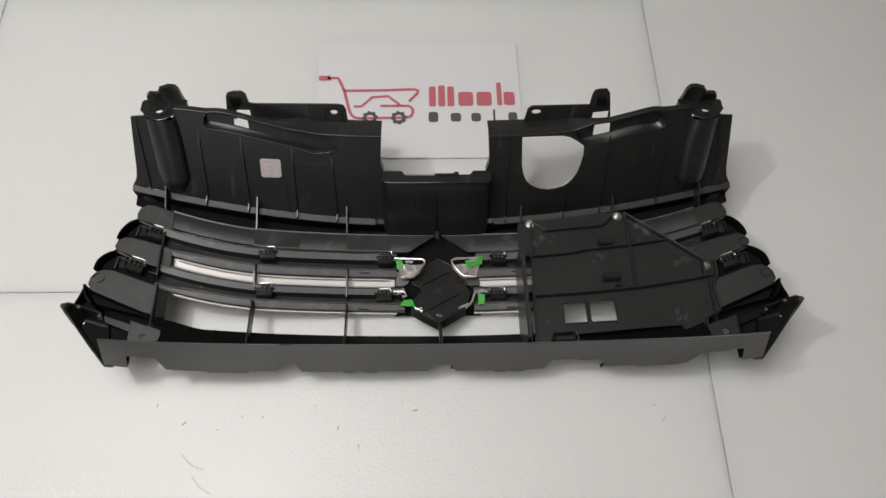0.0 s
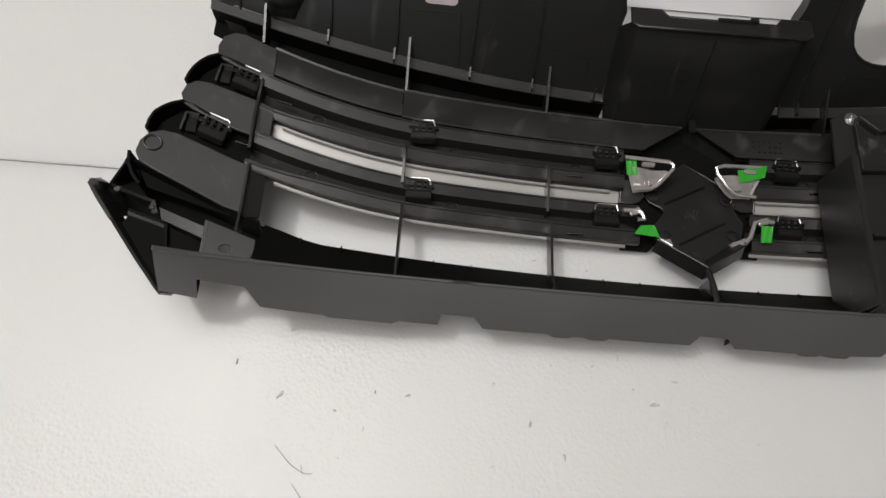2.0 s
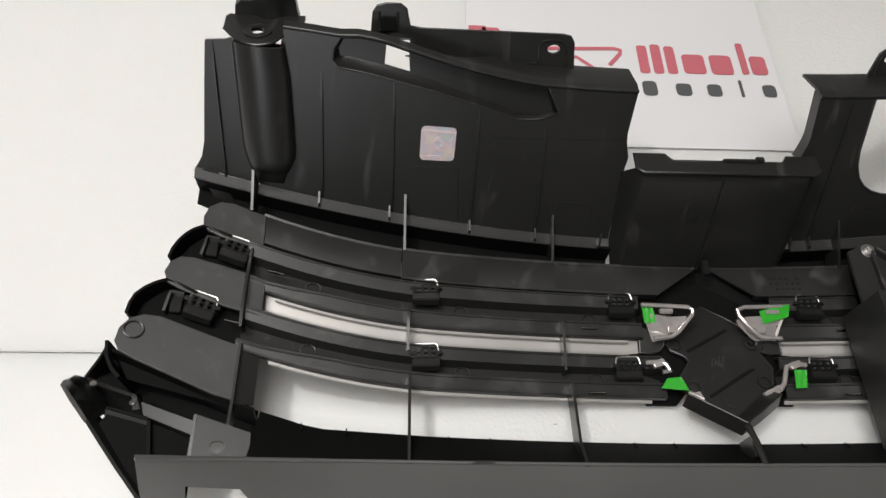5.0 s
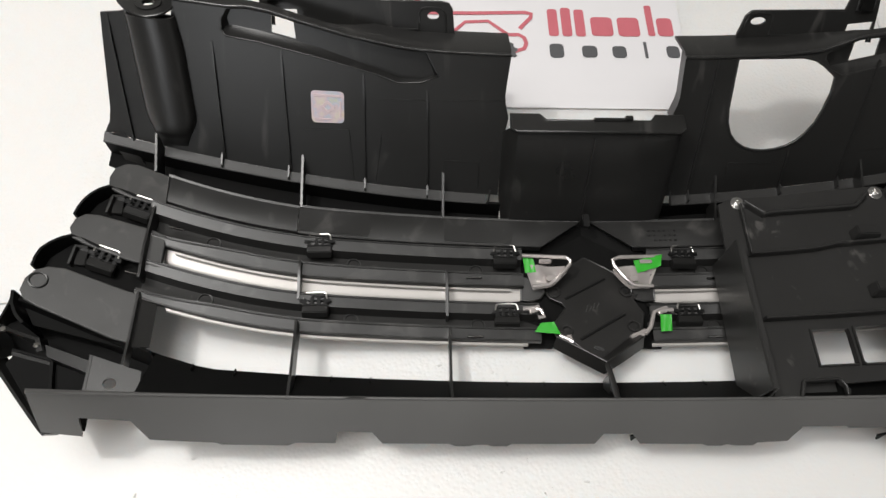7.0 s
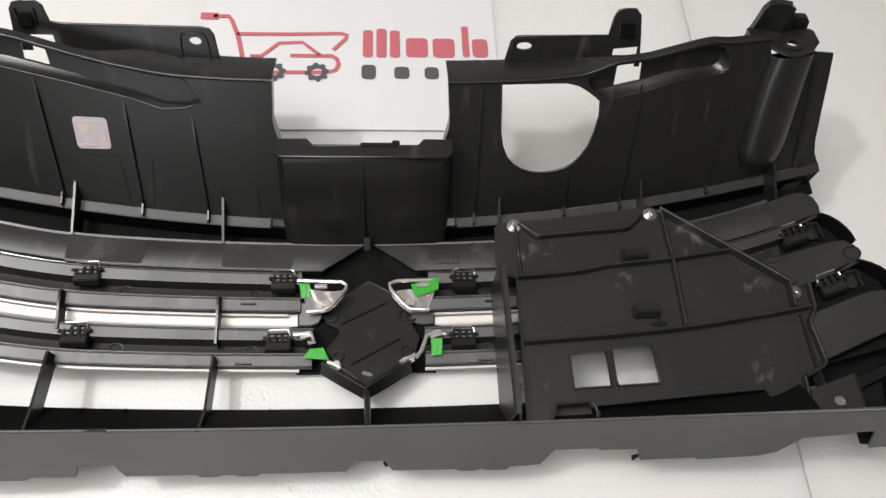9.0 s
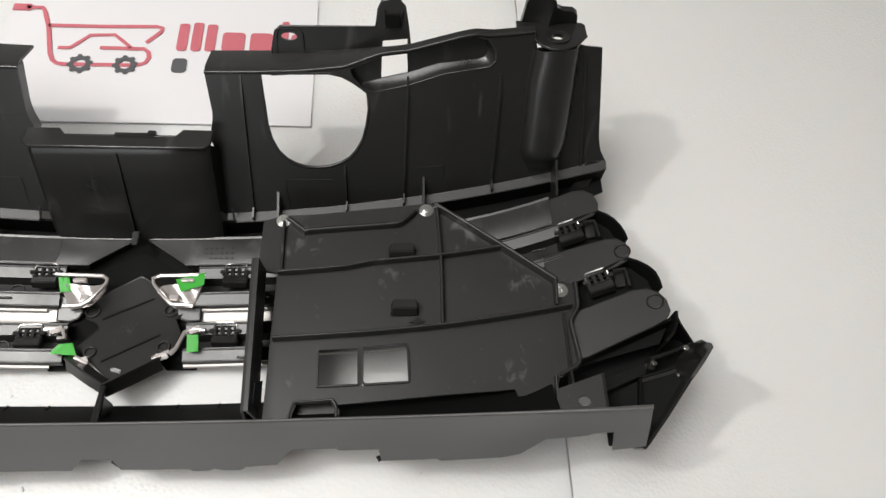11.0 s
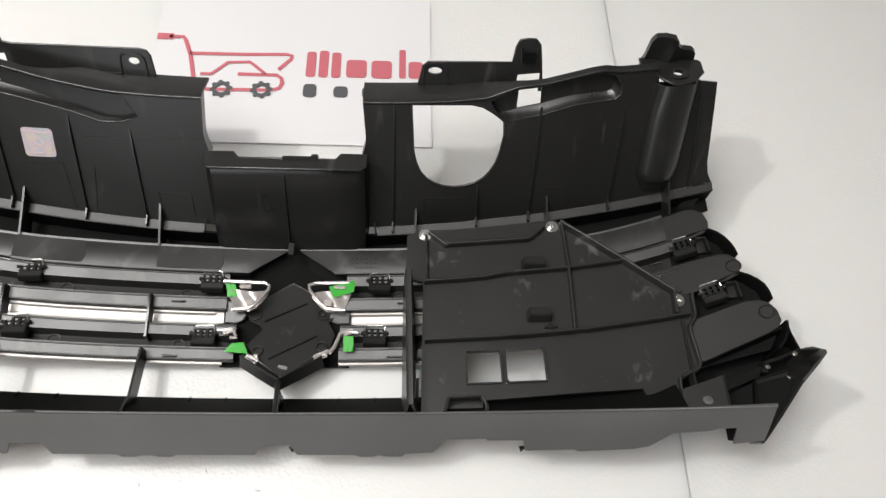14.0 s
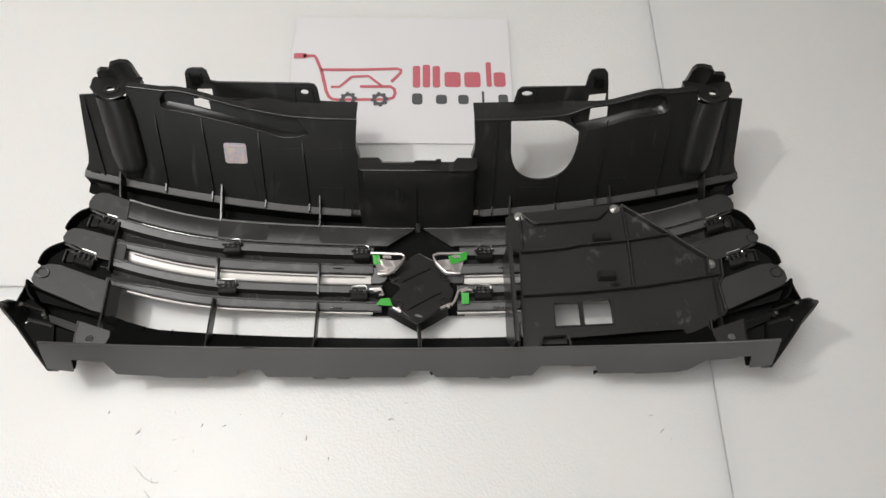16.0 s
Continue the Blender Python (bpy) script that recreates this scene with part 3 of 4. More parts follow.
    loop = [(-w * 1.06, 0.0020, 0.0034), (-w, 0.0052, 0.0044), (-w * 0.93, 0.0066, 0.0048), (-w * 0.80, 0.0073, 0.0050), (w * 0.80, 0.0073, 0.0050), (w * 0.93, 0.0066, 0.0048), (w, 0.0052, 0.0044), (w * 1.06, 0.0020, 0.0034)]
    part("wire", tube(loop, 0.0007), STEEL, c, "bright steel spring wire")
    return c


for x, y in ((-0.211, 0.4795), (-0.064, 0.4785), (-0.211, 0.4295), (-0.065, 0.4275), (0.081, 0.4785), (0.078, 0.4285)):
    clip(x, y + bow(x), lobe_z(x) - 0.002, math.degrees(-0.4 * x) * 0.3)
for s in (-1, 1):
    clip(s * 0.3435, 0.4960, lobe_z(0.3435) - 0.004, s * 14, -s * 14)
    clip(s * 0.3595, 0.4505, lobe_z(0.3595) - 0.004, s * 14, -s * 15)
    for x, y in ((0.3600, 0.4960), (0.3760, 0.4510)):
        z = lobe_z(x)
        wall = along([Vector((s * (x - 0.006), y + 0.007, z - 0.002)), Vector((s * (x + 0.004), y + 0.0085, z - 0.002)), Vector((s * (x + 0.0065), y - 0.006, z - 0.003))], 8)
        part("clip_bracket", merged(loft([wall, [p - Vector((0, 0, 0.010)) for p in wall]], 0.0018, Vector((s, 0.4, 0))), block((0.007, 0.013, 0.002), (s * x, y + 0.001, z - 0.008), (-6, s * -14, 0), 0.0004)), PLASTIC, grille)
for x, y in ((-0.09, 0.4575), (-0.315, 0.468), (-0.09, 0.4085), (-0.338, 0.4225), (0.095, 0.4085), (0.103, 0.4575), (0.318, 0.468)):
    part("trim_tab", block((0.013, 0.0018, 0.0012), (x, y + bow(x), lobe_z(x) + 0.0006), (0, 0, 14 if x > 0.3 else (-14 if x < -0.3 else 0))), CHROME, grille, "small bright chrome tab")

# upright ribs across the openings
def rib(name, x, pts_top, depth, thick=0.0024):
    top = [Vector((x, y, z)) for y, z in pts_top]
    rows = [top, [p - Vector((0, 0, depth)) for p in top]]
    part(name, loft(rows, thick, Vector((1, 0, 0))), PLASTIC, grille)


for x in (-0.2225, -0.1105):
    lz = lobe_z(x)
    rib("rib", x + 0.0015, [(0.3505, flange_z(x)), (0.37, lz + 0.016), (0.40, lz + 0.012), (0.4115, lz + 0.0105), (0.4125, lz - 0.002)], 0.016, 0.0019)
    rib("rib", x, [(0.432 if x < -0.2 else 0.424, lz + 0.002), (0.444, lz + 0.006), (0.457, lz + 0.009), (0.461, lz + 0.008), (0.462, lz)], 0.012, 0.0019)
for s in (-1, 1):
    x, lz = s * 0.3305, lobe_z(0.333)
    rib("rib", x, [(0.366, wing_z(x) - 0.004), (0.39, lz + 0.004), (0.426, lz + 0.003)], 0.010, 0.0017)
    if s < 0:
        rib("rib", x - 0.001, [(0.436, lz + 0.006), (0.46, lz + 0.007), (0.495, lz + 0.002), (0.500, lz - 0.002)], 0.012, 0.0018)
    part("end_frame", loft([[on_bars(s * 0.332, y, 0.0), on_bars(s * 0.320, y + 0.002, -0.003)] for y in steps(0.386, 0.424, 3)], 0.0022), PLASTIC, grille)
    part("end_frame", loft([[on_bars(s * 0.332, y, 0.0), on_bars(s * 0.321, y + 0.002, -0.003)] for y in steps(0.4485, 0.4745, 3)], 0.0022), PLASTIC, grille)
for x in (-0.335, -0.226, -0.113, 0.113, 0.231, 0.337):
    v = ledge_v(x) + 0.18
    p = panel(x, v)
    py, pz = p.y, p.z
    if abs(x) > 0.3:
        py, pz = py - 0.010, pz + 0.004
    rib("strut", x, [(0.5095 + bow(x), lobe_z(x) + 0.003), (py - 0.002, pz - 0.001), (py, pz)], 0.020, 0.0018)

# ledge under the shield and the dark wall below it
for s in (-1, 1):
    xs = [s * x for x in steps(0.0655, 0.380, 26)]
    back = [panel(x, ledge_v(x)) for x in xs]
    for p, x in zip(back, xs):
        p.y, p.z = 0.543 + 0.046 * ledge_v(x) + 0.10 * x * x, 0.045 + 0.085 * ledge_v(x) + 0.12 * x * x
    front = [p + Vector((0, -0.0080, -0.0018)) for p in back]
    curl = [front[1], front[1] + Vector((-s * 0.0016, 0.001, 0.003)), back[1] + Vector((-s * 0.0024, -0.001, 0.008))]
    part("ledge", merged(loft([back[1:], front[1:]], 0.002), tube(front[1:], 0.0007, False, 10), tube(curl, 0.0008, False, 8)), COVER, grille, "narrow grey ledge under the shield")
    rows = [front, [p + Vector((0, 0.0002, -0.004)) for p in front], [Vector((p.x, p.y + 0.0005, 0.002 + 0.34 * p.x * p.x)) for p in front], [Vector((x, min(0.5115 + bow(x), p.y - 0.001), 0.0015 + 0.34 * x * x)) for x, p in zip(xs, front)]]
    part("recess_wall", loft(rows, 0.002), SHADED_PLASTIC, grille)
    part("side_cheek", plate([(0.350, -0.28), (0.368, -0.24), (0.370, -0.12), (0.375, -0.02), (0.381, 0.06), (0.365, 0.1)], [], lambda u, v: Vector((s * u, 0.543 + 0.046 * v + 0.1 * u * u - 0.001, 0.045 + 0.085 * v + 0.12 * u * u)), 0.002, 0.01, VM), PLASTIC, grille)

# upper shield
OUT_L = [(-0.068, -0.24), (-0.0665, 0.3), (-0.064, 0.48), (-0.068, 0.64), (-0.0655, 1.0), (-0.10, 1.0), (-0.135, 1.008), (-0.1513, 1.025), (-0.18, 1.07), (-0.205, 1.125), (-0.2245, 1.172), (-0.2431, 1.218),
         (-0.2586, 1.234), (-0.2722, 1.218), (-0.29, 1.226), (-0.3085, 1.230), (-0.3115, 1.10), (-0.3455, 1.10), (-0.3475, 1.09), (-0.3612, 1.065), (-0.3635, 0.90), (-0.371, 0.30), (-0.374, 0.18), (-0.381, 0.05), (-0.374, 0.08),
         (-0.36, 0.05), (-0.33, 0.0), (-0.288, -0.06), (-0.232, -0.126), (-0.154, -0.195), (-0.1, -0.227)]
TOP_R = [(0.168, 1.030), (0.1946, 1.125), (0.2161, 1.142), (0.234, 1.182), (0.2546, 1.226), (0.2649, 1.240), (0.276, 1.222), (0.293, 1.226), (0.3085, 1.232)]
OUT_R = [(-x, v) for x, v in OUT_L[:6]] + [(0.135, 1.005)] + TOP_R + [(-x, v) for x, v in OUT_L[16:]]
# long recesses under the top edge: rim on the shield, floor set back, and the slot through the floor
RIM_L = [(-0.2775, 1.04), (-0.2745, 0.992), (-0.2517, 0.969), (-0.2117, 0.894), (-0.1705, 0.801), (-0.1493, 0.729), (-0.1327, 0.741), (-0.1188, 0.80), (-0.1289, 0.990), (-0.1513, 1.010), (-0.1919, 1.082), (-0.2245, 1.158), (-0.2431, 1.204), (-0.2586, 1.220), (-0.2715, 1.203), (-0.2765, 1.12)]
BED_L = [(-0.2728, 1.052), (-0.2690, 1.056), (-0.2500, 1.033), (-0.2080, 0.943), (-0.1700, 0.820), (-0.1488, 0.741), (-0.1340, 0.738), (-0.1225, 0.785), (-0.1290, 0.966), (-0.1513, 0.988), (-0.1919, 1.058), (-0.2245, 1.134), (-0.2431, 1.180), (-0.2586, 1.196), (-0.2700, 1.180), (-0.2736, 1.11)]
SLOT_L = [(-0.2414, 1.176), (-0.2260, 1.134), (-0.2252, 0.990), (-0.2426, 1.026)]
RIM_R = [(0.1800, 0.86), (0.1900, 0.812), (0.2177, 0.866), (0.2431, 0.939), (0.2640, 0.962), (0.2770, 0.972), (0.2815, 1.02), (0.2805, 1.105), (0.2745, 1.19), (0.2649, 1.224), (0.2546, 1.210), (0.234, 1.166), (0.2161, 1.126), (0.1946, 1.108), (0.172, 1.012), (0.1725, 0.955)]
BED_R = [(0.1805, 0.868), (0.1900, 0.888), (0.2132, 0.932), (0.2380, 1.000), (0.2602, 1.018), (0.2690, 1.022), (0.2735, 1.035), (0.2760, 1.09), (0.2720, 1.168), (0.2649, 1.200), (0.2546, 1.186), (0.234, 1.142), (0.2161, 1.102), (0.1946, 1.084), (0.1735, 0.990), (0.1745, 0.945)]
SLOT_R = [(0.1956, 1.082), (0.2145, 1.098), (0.2153, 0.938), (0.1952, 0.902)]
ROUND = [(0.106, 0.985), (0.107, 0.75), (0.108, 0.568), (0.1105, 0.44), (0.115, 0.335), (0.121, 0.265), (0.128, 0.217), (0.136, 0.188), (0.145, 0.177), (0.155, 0.187), (0.164, 0.216), (0.171, 0.262), (0.176, 0.321), (0.181, 0.415),
         (0.184, 0.534), (0.186, 0.68), (0.185, 0.81), (0.181, 0.85), (0.174, 0.905), (0.166, 0.955), (0.156, 0.982), (0.13, 0.986)]
part("shield", merged(plate(OUT_L, [RIM_L], panel, 0.0024, 0.009, VM, PN), tube([panel(x, v, -0.0008) for x, v in RIM_L], 0.0010, True, 8)), PLASTIC, grille, "black satin shield with a long recess under its top edge", 50)
part("shield", merged(plate(OUT_R, [RIM_R, ROUND], panel, 0.0024, 0.009, VM, PN), tube([panel(x, v, -0.0005) for x, v in ROUND], 0.0012, True, 10), tube([panel(x, v, -0.0008) for x, v in RIM_R], 0.0010, True, 8)), PLASTIC, grille, "black satin shield with a large round cut-out", 50)
for rim, bed, slot in ((RIM_L, BED_L, SLOT_L), (RIM_R, BED_R, SLOT_R)):
    ring = [[panel(x, v, dn) for x, v in (*lp, lp[0])] for lp, dn in ((rim, -0.0004), (bed, -0.008))]
    soft = [[a.lerp(b, f) - PN * 0.0012 * math.sin(math.pi * f) for a, b in zip(*ring)] for f in (0, 0.3, 0.7, 1)]
    part("recess", merged(loft(soft, 0.0016, PN), plate(bed, [slot], lambda u, v: panel(u, v, -0.008), 0.0016, 0.012, VM, PN)), PLASTIC, grille, "long pressed recess with a slot through its floor", 50)

# half-round columns on the shield
for s in (-1, 1):
    rows = []
    for k in range(25):
        v = 0.03 + 1.075 * k / 24
        lift = 0.0128 * smooth(v, 0.0, 0.22)
        inner, outer = 0.3062 + 0.010 * smooth(-v, -0.3, -0.02) + 0.003 * smooth(v, 0.8, 1.2), 0.3430 - 0.006 * smooth(-v, -0.35, -0.02)
        mid, half = (inner + outer) / 2, (outer - inner) / 2
        rows.append([panel(s * (mid + half * math.cos(a)), v, lift * math.sin(a) ** 0.65 - 0.0004) for a in steps(0.0, math.pi, 20)])
    part("column", loft(rows, 0.0016, PN), PLASTIC, grille, "half-round moulded column under the eyelet", 50)

# return edge behind the top of the shield
for s, out in ((-1, OUT_L), (1, OUT_R)):
    top = along([Vector((x, v * VM, 0)) for x, v in out[4:16]], 40)
    edge = [panel(p.x, p.y / VM) for p in top]
    rows = [edge, [p + Vector((0, 0.006, 0.0003)) for p in edge], [p + Vector((0, 0.024, -0.009)) * (1 - smooth(abs(p.x), 0.15, 0.205)) + Vector((0, 0.007, -0.001)) for p in edge]]
    part("return_edge", merged(loft(rows, 0.002), tube(edge, 0.0013, False, 10)), PLASTIC, grille)
    inner = along([Vector((out[k][0], out[k][1] * VM, 0)) for k in (4, 3, 2)], 8)
    e = [panel(p.x, p.y / VM) for p in inner]
    part("notch_edge", loft([e, [p + Vector((0, 0.010, -0.004)) for p in e]], 0.002, Vector((-s, 0, 0))), PLASTIC, grille)

# ribs on the shield
for x0, v0, x1, v1 in ((-0.356, 1.06, -0.3575, 0.03), (-0.2845, 0.94, -0.288, -0.03), (-0.235, 0.925, -0.2365, -0.10), (-0.175, 0.782, -0.177, -0.16), (-0.127, 0.68, -0.126, -0.20),
                       (0.092, 0.99, 0.092, -0.21), (0.167, 0.20, 0.168, -0.17), (0.216, 0.935, 0.215, -0.13), (0.287, 0.917, 0.287, -0.05), (0.350, 1.02, 0.360, 0.05)):
    lo, hi = [], []
    for k in range(13):
        x, v = x0 + (x1 - x0) * k / 12, v0 + (v1 - v0) * k / 12
        lift = 0.0022 * min(1, k / 2, (12 - k) / 1.0 + 0.4)
        lo.append(panel(x, v, -0.001))
        hi.append(panel(x, v, lift + 0.0004))
    part("shield_rib", loft([hi, lo], 0.0016, Vector((1, 0, 0))), PLASTIC, grille)
for s in (-1, 1):
    for x in ((0.29, 0.238, 0.177, 0.126) if s < 0 else (0.092, 0.168, 0.215, 0.287)):
        v = ledge_v(x)
        base = Vector((s * x, 0.543 + 0.046 * v + 0.1 * x * x, 0.045 + 0.085 * v + 0.12 * x * x))
        part("ledge_rib", loft([[base + Vector((0, 0.002, 0.006)), base + Vector((0, -0.0072, 0.0035))], [base + Vector((0, 0.002, -0.002)), base + Vector((0, -0.0072, -0.001))]], 0.0014, Vector((1, 0, 0))), PLASTIC, grille)

# faint moulded outlines on the shield
for ln in ([(-0.2235, 0.285), (-0.1886, 0.312), (-0.1866, -0.14)], [(-0.1645, 0.582), (-0.1286, 0.603)], [(-0.1632, 0.293), (-0.1690, -0.16)], [(-0.113, -0.17), (-0.113, 0.076), (-0.0851, 0.068), (-0.0848, -0.17)], [(-0.1226, 0.606), (-0.067, 0.629)],
           [(0.1211, -0.20), (0.1185, 0.078), (0.1572, 0.061)], [(0.225, 0.14), (0.246, 0.15), (0.247, 0.02)]):
    part("moulded_line", tube([panel(p.x, p.y / VM, 0.0002) for p in along([(x, v * VM, 0) for x, v in ln], 16)], 0.00035, False, 6), PLASTIC, grille)

# centre box below the notch
xs = [-0.0675, -0.0640, -0.059, -0.03, 0, 0.03, 0.060, 0.0675, 0.0700]


def box_row(y, z, v):
    out = []
    for x in xs:
        if x in (xs[0], xs[-1]):
            p = panel(x, v)
            out.append(Vector((x, p.y, p.z)))
        else:
            k = 0.004 if x in (xs[1], xs[-2]) else 0
            out.append(Vector((x, y + k, z - k)))
    return out


rows = [box_row(0.509, 0.010, -0.24), box_row(0.513, 0.028, -0.2), box_row(0.528, 0.064, 0.0), box_row(0.5400, 0.0915, 0.25), box_row(0.5422, 0.0965, 0.33), box_row(0.5455, 0.0995, 0.36)]
part("centre_box", loft(rows, 0.0024), PLASTIC, grille, "dark centre box below the notch")
lip = [(-0.0640, 0.546), (-0.0600, 0.5428), (0.064, 0.5428), (0.068, 0.546), (0.069, 0.5595), (0.0475, 0.5595), (0.043, 0.5535), (-0.037, 0.5535), (-0.042, 0.5595), (-0.0640, 0.5595)]
part("notch_lip", merged(plate(lip, [], lambda u, v: Vector((u, v, 0.1015 - 0.12 * (v - 0.54))), 0.003, 0.01), tube([Vector((x, y, 0.1003 - 0.12 * (y - 0.54))) for x, y in lip], 0.0014, True, 10)), PLASTIC, grille, "grey stepped lip of the notch")
part("notch_latch", merged(block((0.026, 0.003, 0.003), (0.012, 0.5540, 0.1000)), block((0.006, 0.004, 0.004), (0.026, 0.5550, 0.1005))), PLASTIC, grille)
rib("centre_rib", 0.001, [(0.509, 0.024), (0.5122, 0.033), (0.5270, 0.0665), (0.5400, 0.0955)], 0.006, 0.0016)

# hole tabs and square tabs on the top edge
TABS = {-1: [(-0.2435, 0.128), (-0.2535, 0.128), (-0.2505, 0.155), (-0.248, 0.1585), (-0.242, 0.160), (-0.232, 0.160), (-0.2285, 0.1575), (-0.226, 0.147), (-0.218, 0.1455), (-0.118, 0.1445), (-0.1125, 0.1435), (-0.110, 0.140), (-0.106, 0.112), (-0.16, 0.112), (-0.19, 0.122), (-0.2245, 0.127), (-0.2250, 0.139), (-0.2422, 0.139)],
        1: [(0.110, 0.108), (0.1125, 0.127), (0.1155, 0.139), (0.119, 0.142), (0.1905, 0.1435), (0.193, 0.156), (0.1955, 0.161), (0.2015, 0.162), (0.2085, 0.162), (0.2125, 0.158), (0.215, 0.145), (0.2185, 0.122), (0.2162, 0.122), (0.2156, 0.137), (0.1955, 0.135), (0.1948, 0.121), (0.16, 0.112)]}
for s in (-1, 1):
    hx = -0.1235 if s < 0 else 0.1255
    hole = [(hx + (0.0045 if s < 0 else 0.006) * math.cos(a), 0.1355 + 0.0028 * math.sin(a)) for a in np.arange(0, math.tau, math.tau / 14)]
    sx = -0.2405 if s < 0 else 0.204
    square = [(sx - 0.0045, 0.1445), (sx + 0.0045, 0.1445), (sx + 0.0045, 0.1535), (sx - 0.0045, 0.1535)]
    tab_at = lambda u, v: Vector((u, 0.612 + (v - 0.115) * 0.5, v))
    part("hole_tab", merged(plate(TABS[s], [hole], tab_at, 0.0024, 0.01, side=PN), tube([tab_at(u, v) - PN * 0.001 for u, v in TABS[s]], 0.0011, True, 10)), PLASTIC, grille, "upright tab with an oval hole")
    side = tab_at(0, 0.149)
    # Solid near-black block in place of a cut: the opening's shade as colour.
    part("latch_shade", block((0.0100, 0.0012, 0.0090), (sx, side.y - 0.0028, side.z + 0.0010), (-27, 0, 0), bevel=0.0002), SHADED_PLASTIC, grille, "dark block standing for the shaded latch opening")
    d = 1 if s > 0 else -1
    boss = [(hx - d * 0.0095, 0.114), (hx - d * 0.0095, 0.136), (hx - d * 0.0075, 0.1405), (hx, 0.1415), (hx + d * 0.0085, 0.1410), (hx + d * 0.0105, 0.138), (hx + d * 0.0108, 0.126), (hx + d * 0.030, 0.1265), (sx - d * 0.012, 0.1285)]
    part("tab_rim", tube(along([tab_at(u, v) + PN * 0.0004 for u, v in boss], 40), 0.0007, False, 6), PLASTIC, grille)
    frame_top = [(sx - 0.0064, 0.1555), (sx - 0.0060, 0.1445), (sx + 0.0060, 0.1445), (sx + 0.0064, 0.1555)]
    part("latch_rim", tube([tab_at(u, v) + PN * 0.0010 for u, v in frame_top], 0.0010, False, 6), PLASTIC, grille)

# horns and eyelets
HORN = [(0.2997, 0.1425), (0.3011, 0.1575), (0.3017, 0.173), (0.3045, 0.1785), (0.3105, 0.18), (0.3175, 0.1813), (0.322, 0.179), (0.3239, 0.1725), (0.3309, 0.1663), (0.3379, 0.166), (0.3419, 0.1625), (0.3446, 0.1485), (0.3314, 0.1445)]
for s in (-1, 1):
    part("horn", plate([(s * x, z) for x, z in HORN], [], lambda u, v: Vector((u, 0.626 - 0.005 * math.exp(-((abs(u) - 0.320) / 0.006) ** 2), v)), 0.005, 0.006, side=PN), PLASTIC, grille, "upright horn-shaped locating tab")
    yard = [(0.3470, 0.627), (0.3492, 0.6245), (0.3490, 0.6125), (0.3415, 0.6035), (0.3365, 0.5995), (0.3310, 0.5967), (0.3250, 0.5955), (0.3190, 0.5968), (0.3140, 0.6000), (0.3100, 0.6050), (0.3080, 0.612), (0.2965, 0.6165), (0.2965, 0.627)]
    ex, ey = s * 0.3262, 0.6085
    face = lambda u, v: Vector((u, v, 0.1575 - 0.12 * (v - 0.60)))
    ring = lambda rx, ry, n: [(ex + rx * math.cos(a), ey + ry * math.sin(a)) for a in np.arange(0, math.tau, math.tau / n)]
    part("horn_base", merged(plate([(s * x, y) for x, y in yard], [ring(0.0046, 0.0032, 16)], face, 0.0018, 0.008), tube([face(s * x, y) - Vector((0, 0, 0.0010)) for x, y in yard[2:11]], 0.0011, False, 8)), PLASTIC, grille, "flat shelf under the horn")
    part("eyelet", plate(ring(0.0092, 0.0070, 24), [ring(0.0046, 0.0032, 16)], lambda u, v: face(u, v) + Vector((0, 0, 0.0012)), 0.0014, 0.006), PLASTIC, grille, "raised round eyelet with a slot")
    part("eyelet_rim", tube([face(x, y) + Vector((0, 0, 0.0011)) for x, y in ring(0.0090, 0.0068, 24)], 0.0004, True, 6), PLASTIC, grille)

# sticker
def sticker_at(u, v, dn):
    """u, v from 0 to 1 over the sticker."""
    a, b, c, d = (Vector((x, y * VM)) for x, y in ((-0.2172, 0.352), (-0.1922, 0.362), (-0.1910, 0.630), (-0.2162, 0.625)))
    p = a.lerp(b, u).lerp(d.lerp(c, u), v)
    return panel(p.x, p.y / VM, dn)


def rounded(u0, v0, u1, v1, r):
    out = []
    for cx, cy, a0 in ((u1 - r, v1 - r, 0), (u0 + r, v1 - r, 90), (u0 + r, v0 + r, 180), (u1 - r, v0 + r, 270)):
        out += [(cx + r * math.cos(radians(a0 + d)), cy + r * math.sin(radians(a0 + d))) for d in (0, 30, 60, 90)]
    return out


foil = part("hologram_sticker", plate(rounded(0, 0, 1, 1, 0.12), [], lambda u, v: sticker_at(u, v, 0.0006), 0.0003, 0.25, side=PN), FOIL, grille, "square silver holographic sticker")
for u0, v0, u1, v1 in ((0.08, 0.82, 0.92, 0.9), (0.86, 0.2, 0.92, 0.7), (0.1, 0.08, 0.6, 0.15)):
    part("sticker_print", plate(rounded(u0, v0, u1, v1, 0.02), [], lambda u, v: sticker_at(u, v, 0.0009), 0.0002, 0.25, side=PN), PRINT, foil)

part("sticker_mark", plate([(0.5, 0.72), (0.74, 0.5), (0.5, 0.28), (0.26, 0.5)], [[(0.5, 0.6), (0.62, 0.5), (0.5, 0.4), (0.38, 0.5)]], lambda u, v: sticker_at(u, v, 0.0009), 0.0002, 0.2, side=PN), PRINT, foil)

# emblem carrier
tilt_z = lambda y: 0.0125 + 0.19 * (0.45 - y)
on_emblem = lambda u, v: Vector((u, v, tilt_z(v)))
